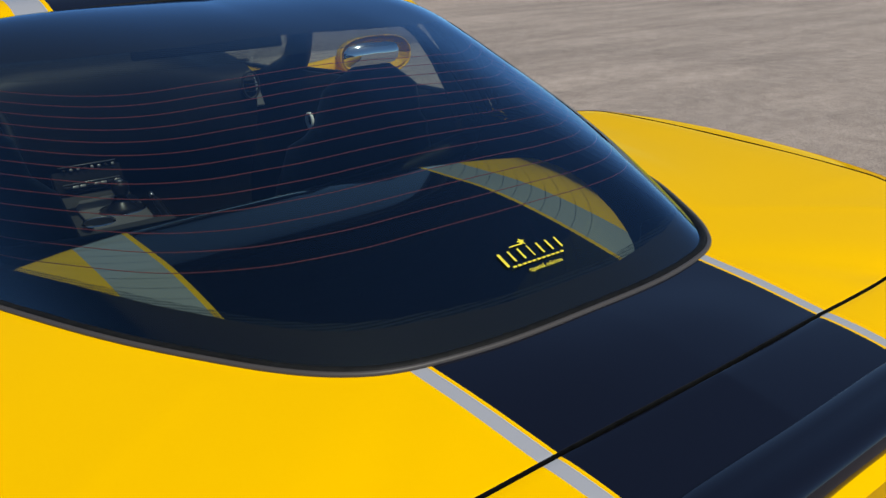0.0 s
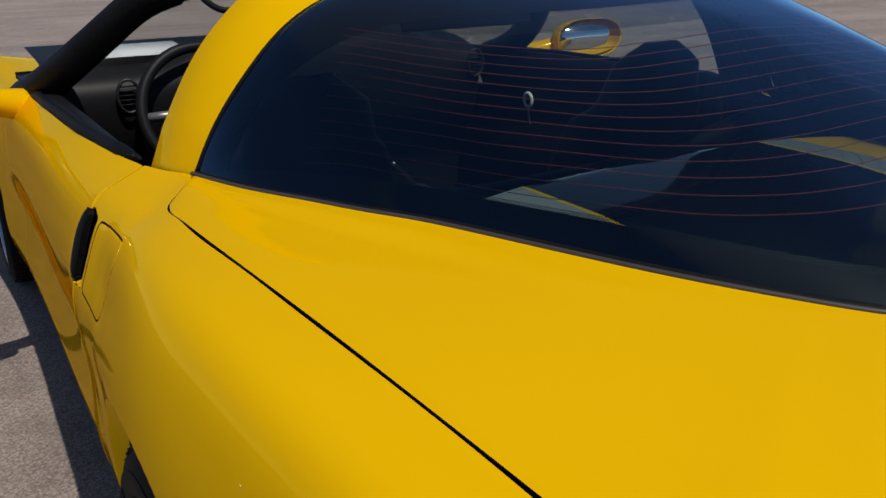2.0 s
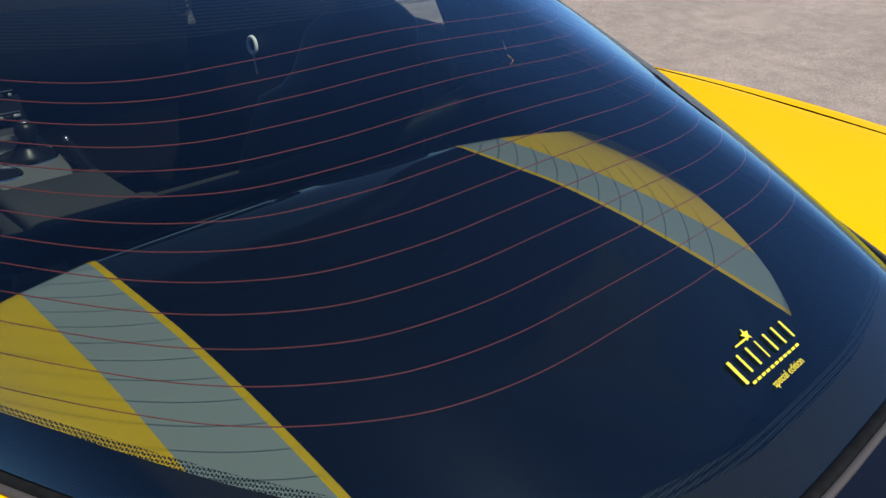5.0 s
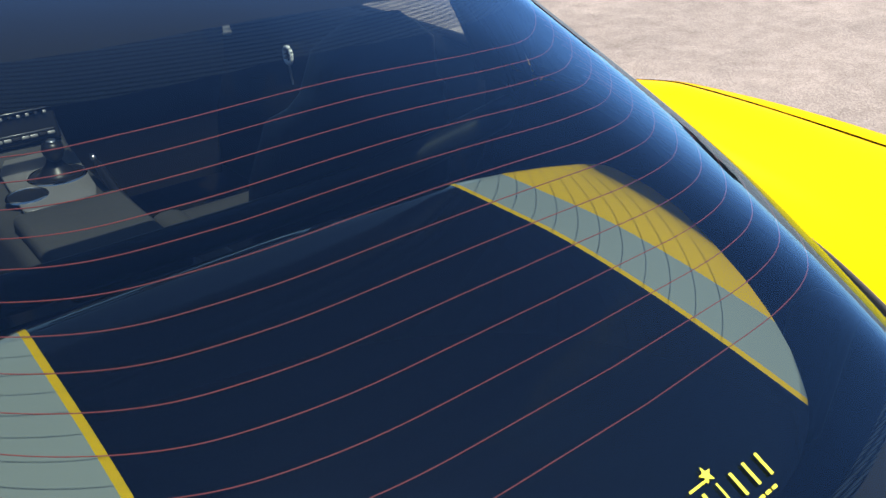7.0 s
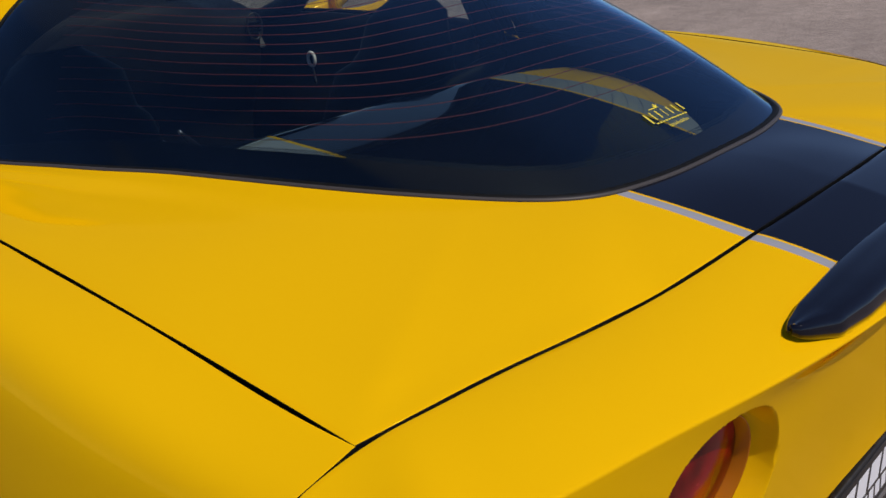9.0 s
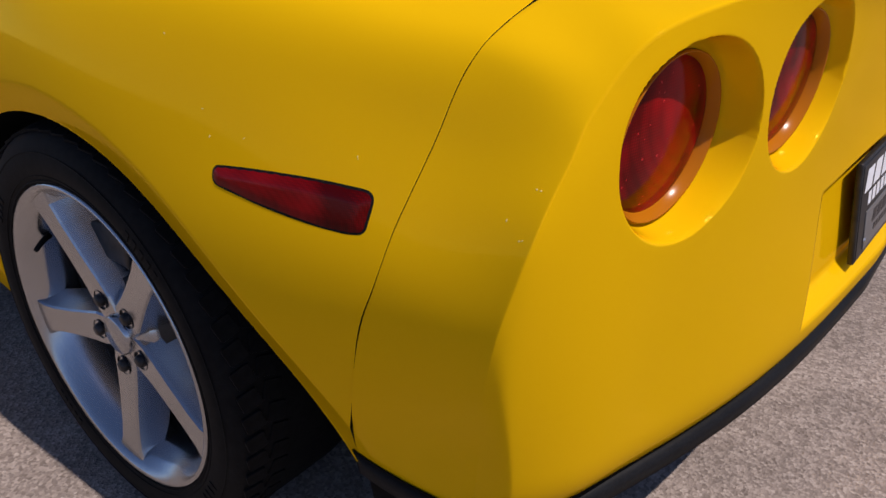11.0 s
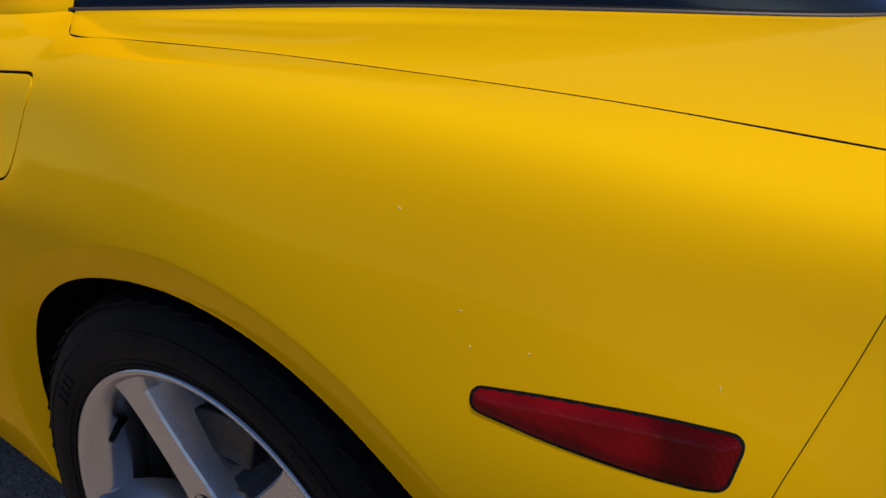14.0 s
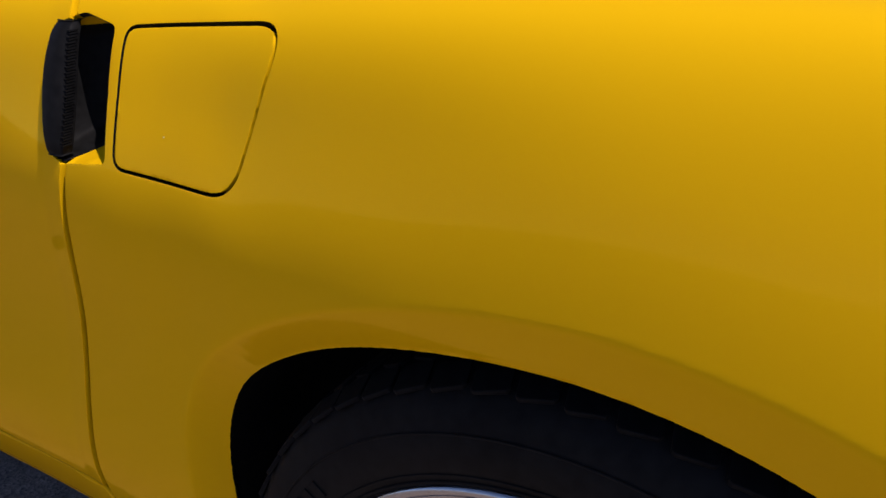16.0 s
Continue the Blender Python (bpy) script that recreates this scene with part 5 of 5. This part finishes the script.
def cabin():
    """The tub: floor, bulkheads, door cards, sills, dash and console."""
    part("cabin_floor", box((1.5, 2.2, 0.02), (0, 1.1, 0.24)), CARPET, car)
    part("cargo_floor", box((1.25, 1.05, 0.03), (0, -0.10, 0.70), bevel=0.01), CARPET, car, "black carpeted load floor")
    part("cargo_wall", box((0.96, 0.03, 0.18), (0, -0.60, 0.77)), CARPET, car)
    part("bulkhead", box((1.35, 0.05, 0.50), (0, 0.42, 0.48)), CARPET, car)
    part("cargo_lip", tube(spline([(-0.66, 0.40, 0.86), (-0.4, 0.43, 0.80), (0, 0.44, 0.78), (0.4, 0.43, 0.80), (0.66, 0.40, 0.86)], 30), 0.03, 8), LEATHER, car)
    for sx in (-1, 1):
        rows = []
        for y in np.linspace(-0.60, 0.42, 30):
            w = np.interp(y, [-0.60, -0.3, 0.0, 0.42], [0.30, 0.50, 0.60, 0.66])
            rows.append([(sx * (w + 0.02), y, 0.915), (sx * (w - 0.01), y, 0.86), (sx * (w - 0.03), y, 0.70)])
        part("cargo_side", grid(A(rows)), CARPET, car)
        rows = []
        for y in np.linspace(0.575, 1.975, 42):
            belt = np.interp(y, BELT_Y, BELT_Z)
            rows.append([(sx * (np.interp(y, BELT_Y, BELT_X) - 0.006), y, belt + 0.003), (sx * 0.758, y, belt + 0.006), (sx * 0.750, y, belt - 0.03), (sx * 0.752, y, belt - 0.10), (sx * 0.752, y, belt - 0.22), (sx * 0.70, y, belt - 0.30), (sx * 0.73, y, 0.25)])
        part("door_card", grid(A(rows)), LEATHER, car, thick=0.004)
        strip = [(sx * (np.interp(y, BELT_Y, BELT_X) - 0.012), y, np.interp(y, BELT_Y, BELT_Z) + 0.002) for y in np.linspace(0.562, 1.75, 30)]
        part("belt_seal", tube(strip, np.r_[0.004, 0.010, np.full(28, 0.014)], 6), RUBBER_AND_SHADE, car)
        c = A([sx * 0.7404, 1.399, 0.751])
        ring = [c + A([0, 0.021 * math.cos(q), 0.024 * math.sin(q)]) for q in np.linspace(0, 2 * math.pi, 25)[:-1]]
        part("inner_door_pull", tube(ring, 0.0058, 8, closed=True), BRIGHT_PLATE, car, "bright chrome inner door release")
        part("pull_bar", tube(spline([c + A([0, -0.004, -0.026]), c + A([0, -0.012, -0.07]), c + A([0, -0.035, -0.115])], 14), np.linspace(0.004, 0.0015, 14), 6), STEEL, car)
    part("dash_end_cap", box((0.15, 0.012, 0.125), (0.575, 1.585, 0.850), Matrix.Rotation(radians(-34), 4, "X"), bevel=0.004), SILVER_PLASTIC, car, "pale silver cap at the end of the dash")
    part("firewall", box((1.60, 0.03, 0.66), (0, 1.985, 0.58)), CARPET, car)
    dash = []
    for x in np.linspace(-0.765, 0.60, 40):
        k = 1 - 0.25 * (x / 0.7) ** 2
        hood_z = max(0.040 * math.exp(-((x + 0.31) / 0.13) ** 4), 0.062 * math.exp(-((x - 0.06) / 0.36) ** 6))
        dash.append([(x, 1.98, 0.985), (x, 1.78, 0.975), (x, 1.62 - 0.02 * k, 0.955 + hood_z), (x, 1.53, 0.93 + hood_z), (x, 1.50, 0.86), (x, 1.54, 0.70), (x, 1.60, 0.60), (x, 1.65, 0.35)])
    part("dashboard", grid(net(dash[::3], 60, 30)), LEATHER, car, "soft black dashboard")
    for x in (-0.575, 0.575):
        ring = [(x + 0.030 * math.cos(q), 1.485, 0.885 + 0.045 * math.sin(q)) for q in np.linspace(0, 2 * math.pi, 25)[:-1]]
        vent = part("air_vent", tube(ring, 0.0045, 6, closed=True), DARK_STEEL, car)
        for k in range(5):
            part("slat", box((0.052, 0.006, 0.004), (x, 1.487, 0.862 + 0.0125 * k)), PLASTIC, vent)
    wheel_m = Matrix.Translation((-0.375, 1.42, 0.833)) @ Matrix.Rotation(radians(68), 4, "X")
    ring = [wheel_m @ Vector((0.185 * math.cos(q), 0.185 * math.sin(q), 0)) for q in np.linspace(0, 2 * math.pi, 49)[:-1]]
    sw = part("steering_wheel", tube(ring, 0.016, 10, closed=True), LEATHER, car, "leather-rimmed steering wheel")
    part("hub", box((0.13, 0.11, 0.04), (0, 0, 0.0), bevel=0.012), PLASTIC, sw)
    sw.children[0].matrix_basis = wheel_m
    for a in (0, 180, 270):
        q = radians(a)
        line = [wheel_m @ Vector((r * math.cos(q), r * math.sin(q), 0)) for r in (0.05, 0.12, 0.18)]
        part("spoke", tube(line, [0.018, 0.014, 0.012], 8), SILVER_PLASTIC if a != 270 else PLASTIC, sw)
    card = box((0.28, 0.22, 0.002), (-0.50, 1.70, 0.985), Matrix.Rotation(radians(3), 4, "X"))
    ob = part("paper_sheet", card, WHITE_CARD)
    tagged(ob, "white paper sheet lying on the dashboard top", "paper")
    # console
    rows = []
    for y in np.linspace(0.50, 1.66, 36):
        h = np.interp(y, [0.5, 0.95, 1.05, 1.15, 1.48, 1.56, 1.66], [0.60, 0.60, 0.595, 0.575, 0.585, 0.62, 0.72])
        rows.append([(-0.15, y, 0.26), (-0.140, y, h - 0.03), (-0.125, y, h), (0.0, y, h + 0.004), (0.125, y, h), (0.140, y, h - 0.03), (0.15, y, 0.26)])
    con = part("centre_console", grid(A(rows), flip=True), GREY_LEATHER, car, "centre console with satin silver shifter plate")
    around = [(-0.075, 1.15), (0.070, 1.115), (0.098, 1.20), (0.128, 1.46), (0.085, 1.50), (-0.020, 1.525), (-0.060, 1.42)]
    part("shifter_plate", prism(rounded(around, 0.018, 5), 0.008, "z", 0.590, 0.003), SILVER_PLASTIC, con, "satin silver shifter surround")
    part("shift_well", lathe([(0.064, 0.599), (0.060, 0.6005), (0.052, 0.598), (0.040, 0.606), (0.020, 0.630), (0.013, 0.646)], 36, (0.046, 1.318, 0), "z"), SATIN, con)
    part("boot_ring", lathe([(0.060, 0.598), (0.0635, 0.602), (0.068, 0.598)], 40, (0.046, 1.318, 0), "z"), CHROME, con)
    part("shift_knob", lathe([(0.010, 0.640), (0.020, 0.650), (0.026, 0.668), (0.022, 0.684), (0.010, 0.691), (0.0005, 0.692)], 28, (0.046, 1.30, 0), "z"), SATIN, con)
    part("knob_cap", lathe([(0.012, 0.6905), (0.009, 0.6935), (0.0005, 0.6940)], 20, (0.046, 1.30, 0), "z"), STEEL, con)
    part("cup_ring", lathe([(0.040, 0.597), (0.0435, 0.602), (0.047, 0.597)], 32, (-0.045, 1.235, 0), "z"), CHROME, con)
    part("cup_well", lathe([(0.0005, 0.5985), (0.030, 0.5985), (0.041, 0.5990)], 28, (-0.045, 1.235, 0), "z"), SATIN, con)
    part("armrest", box((0.23, 0.40, 0.05), (0, 0.88, 0.605), bevel=0.018), GREY_LEATHER, con, "grey leather armrest lid")
    lever = spline([(0.121, 1.03, 0.585), (0.121, 1.14, 0.600), (0.121, 1.21, 0.622), (0.121, 1.262, 0.640)], 16)
    part("hand_brake", tube(lever, np.r_[np.linspace(0.012, 0.011, 12), 0.0105, 0.0095, 0.007, 0.003], 12), SATIN, con, "hand brake lever with a bright tip")
    part("brake_button", tube([(0.121, 1.258, 0.6385), (0.121, 1.270, 0.6435)], [0.0065, 0.0055], 10), STEEL, con)
    tilt = Matrix.Rotation(radians(-24), 4, "X")
    part("radio_face", box((0.21, 0.03, 0.22), (0.020, 1.578, 0.715), tilt, bevel=0.006), SATIN, con, "black centre stack with rows of silver buttons")
    for row, (z, wide_mm) in enumerate(((0.742, 12), (0.722, 16), (0.690, 9), (0.640, 18))):
        y = 1.552 - 0.445 * (0.715 - z)
        part("trim_line", box((0.17, 0.004, 0.0025), (0.022, y - 0.004, z + 0.011), tilt), SILVER_PLASTIC, con)
        for k in range(8):
            part("button", box((0.001 * wide_mm, 0.006, 0.008), (-0.048 + 0.021 * k, y - 0.004, z), tilt, bevel=0.0015), SILVER_PLASTIC if k % 3 else PLASTIC, con)
    part("display", box((0.12, 0.004, 0.03), (0.020, 1.548, 0.785), tilt, bevel=0.002), RUBBER_AND_SHADE, con)


cabin()


def seat(x):
    """A bucket seat: cushion, winged back and head restraint in one."""
    s = new("seat")
    s.parent = car
    tagged(s, "black leather bucket seat")
    rows = []
    for t in np.linspace(0, 1, 26):
        z = 0.40 + 0.645 * t
        yb = 0.66 - 0.14 * t
        half = np.interp(t, [0, 0.15, 0.55, 0.72, 0.80, 0.92, 1.0], [0.22, 0.23, 0.22, 0.19, 0.140, 0.120, 0.05])
        dep = np.interp(t, [0, 0.5, 0.75, 0.95, 1.0], [0.09, 0.085, 0.06, 0.05, 0.015])
        ring = []
        for q in np.linspace(0, 2 * math.pi, 33):
            c, d = math.copysign(abs(math.cos(q)) ** 0.6, math.cos(q)), math.copysign(abs(math.sin(q)) ** 0.6, math.sin(q))
            wing = 0.045 * abs(c) ** 3 * (1 if t < 0.75 else 0.2)
            ring.append((x + half * c, yb + dep * d + wing, z))
        rows.append(ring)
    part("backrest", grid(A(rows), flip=True), LEATHER, s)
    part("cushion", box((0.50, 0.54, 0.17), (x, 0.95, 0.395), bevel=0.05), GREY_LEATHER if x > 0 else LEATHER, s)
    part("bolster", box((0.09, 0.50, 0.12), (x - 0.22, 0.92, 0.45), bevel=0.035), GREY_LEATHER, s)
    part("bolster", box((0.09, 0.50, 0.12), (x + 0.22, 0.92, 0.45), bevel=0.035), LEATHER, s)


for x in (-0.45, 0.45):
    seat(x)


# ---- the roof panel stowed under the glass ----
def roof_panel():
    front_x, front_y = [0.0, 0.28, 0.362, 0.43, 0.475, 0.493, 0.501, 0.503], [0.142, 0.131, 0.114, 0.092, 0.070, 0.055, 0.036, 0.022]
    rear_x = [0.0, 0.12, 0.20, 0.25, 0.28, 0.299, 0.33, 0.36, 0.394, 0.433, 0.462, 0.487, 0.499, 0.503]
    rear_y = [-0.470, -0.462, -0.447, -0.429, -0.410, -0.393, -0.362, -0.322, -0.266, -0.188, -0.128, -0.058, -0.004, 0.015]
    rows = []
    for s in np.sin(np.linspace(-math.pi / 2, math.pi / 2, 101)):
        x = 0.503 * s
        front, rear = float(np.interp(abs(x), front_x, front_y)), float(np.interp(abs(x), rear_x, rear_y))
        line = []
        for v in np.linspace(0, 1, 34):
            y = front + (rear - front) * v
            line.append((x, y, 0.911 - 0.27 * max(0.0, -0.05 - y) ** 1.6 - 0.012 * abs(s) ** 2.5 - 0.008 * (1 - min(1, v / 0.05)) ** 2))
        rows.append(line)
    ob = part("roof_panel", grid(A(rows), flip=True), PANEL_PAINT, thick=0.02, bevel=0.004)
    return tagged(ob, "striped yellow and navy removable roof panel stowed in the hatch", "roof panel")


roof_panel()


def panel_rests():
    for x in (-0.42, 0.42):
        for y in (-0.35, 0.02):
            part("rest_block", box((0.06, 0.06, 0.19), (x, y, 0.785), bevel=0.01), PLASTIC, car)


panel_rests()


# ---- decal on the glass ----
def decal():
    """The shop decal: a star, rows of bars for the name, and the two words below."""
    slope = math.atan2(glass_height(0, -0.44) - glass_height(0, -0.52), 0.08)
    z = glass_height(0, -0.49)
    m = Matrix.Translation((-0.004, -0.492, z + 0.0012)) @ Matrix.Rotation(slope, 4, "X")
    ob = new("window_decal")
    ob.parent = rear_glass
    tagged(ob, "small yellow shop decal with a star")
    for k, (w, h) in enumerate(((0.0036, 0.021), (0.0026, 0.0165), (0.0026, 0.0165), (0.0016, 0.0165), (0.0026, 0.0165), (0.0026, 0.0165), (0.0026, 0.0165))):
        b = box((w, h, 0.0004), (-0.043 + 0.0143 * k, 0.0145 - h / 2, 0))
        b.transform(m)
        part("mark", b, DECAL, ob, smooth=False)
    for k in range(11):
        b = box((0.0050, 0.0022, 0.0004), (-0.036 + 0.0072 * k, -0.0085, 0))
        b.transform(m)
        part("mark", b, DECAL, ob, smooth=False)
    star = [((0.006 if i % 2 == 0 else 0.0026) * math.cos(radians(90 + 36 * i)) - 0.002, (0.006 if i % 2 == 0 else 0.0026) * math.sin(radians(90 + 36 * i)) + 0.022) for i in range(10)]
    b = prism(star, 0.0004, "z", 0)
    b.transform(m)
    part("star", b, DECAL, ob, smooth=False)
    b = box((0.018, 0.0016, 0.0004), (-0.013, 0.0195, 0))
    b.transform(m)
    part("mark", b, DECAL, ob, smooth=False)
    lettering("special edition", 0.0062, m @ Matrix.Translation((0.002, -0.0215, 0)), "words", DECAL, ob)


decal()


# ================= parked cars far off =================
def far_car(m, colour):
    """A dark utility vehicle seen from its flank."""
    ob = thing("parked_vehicle", "dark parked utility vehicle across the lot", "car", group="parked vehicles")
    body = [(-2.35, 0.45), (-2.4, 0.95), (-2.3, 1.1), (-2.1, 1.75), (-1.9, 1.82), (0.6, 1.82), (0.95, 1.7), (1.5, 1.15), (2.35, 1.0), (2.45, 0.75), (2.4, 0.42), (1.95, 0.38), (1.85, 0.6), (1.6, 0.78), (1.3, 0.78), (1.05, 0.6), (0.95, 0.36), (-0.95, 0.36), (-1.05, 0.6), (-1.3, 0.78), (-1.6, 0.78), (-1.85, 0.6), (-1.95, 0.38)]
    part("body", prism(body, 1.85, "x", -0.925, 0.03), colour, ob, smooth=False)
    win = [(-2.0, 1.15), (-1.95, 1.66), (0.55, 1.66), (1.15, 1.15)]
    for x in (-0.935, 0.915):
        part("side_window", prism(win, 0.02, "x", x), SATIN, ob, smooth=False)
    for y in (-1.45, 1.45):
        for x in (-0.80, 0.80):
            w = part("wheel", lathe([(0.0005, -0.13), (0.22, -0.13), (0.24, -0.11), (0.34, -0.11), (0.37, -0.08), (0.37, 0.08), (0.34, 0.11), (0.0005, 0.11)], 32), TYRE, ob)
            w.matrix_basis = Matrix.Translation((x, y, 0.37))
    ob.matrix_basis = m
    return ob


DARK = paint("dark_body_paint", (0.01, 0.01, 0.012))
CHARCOAL = paint("charcoal_body_paint", (0.03, 0.03, 0.033))
for k, (x, y, turn, col) in enumerate(((16.5, 24.5, 40, DARK), (22.0, 23.0, 40, CHARCOAL), (27.0, 19.5, 40, DARK), (35.0, 13.0, 40, CHARCOAL))):
    far_car(pose(x, y, 0, 0, 0, turn), col)
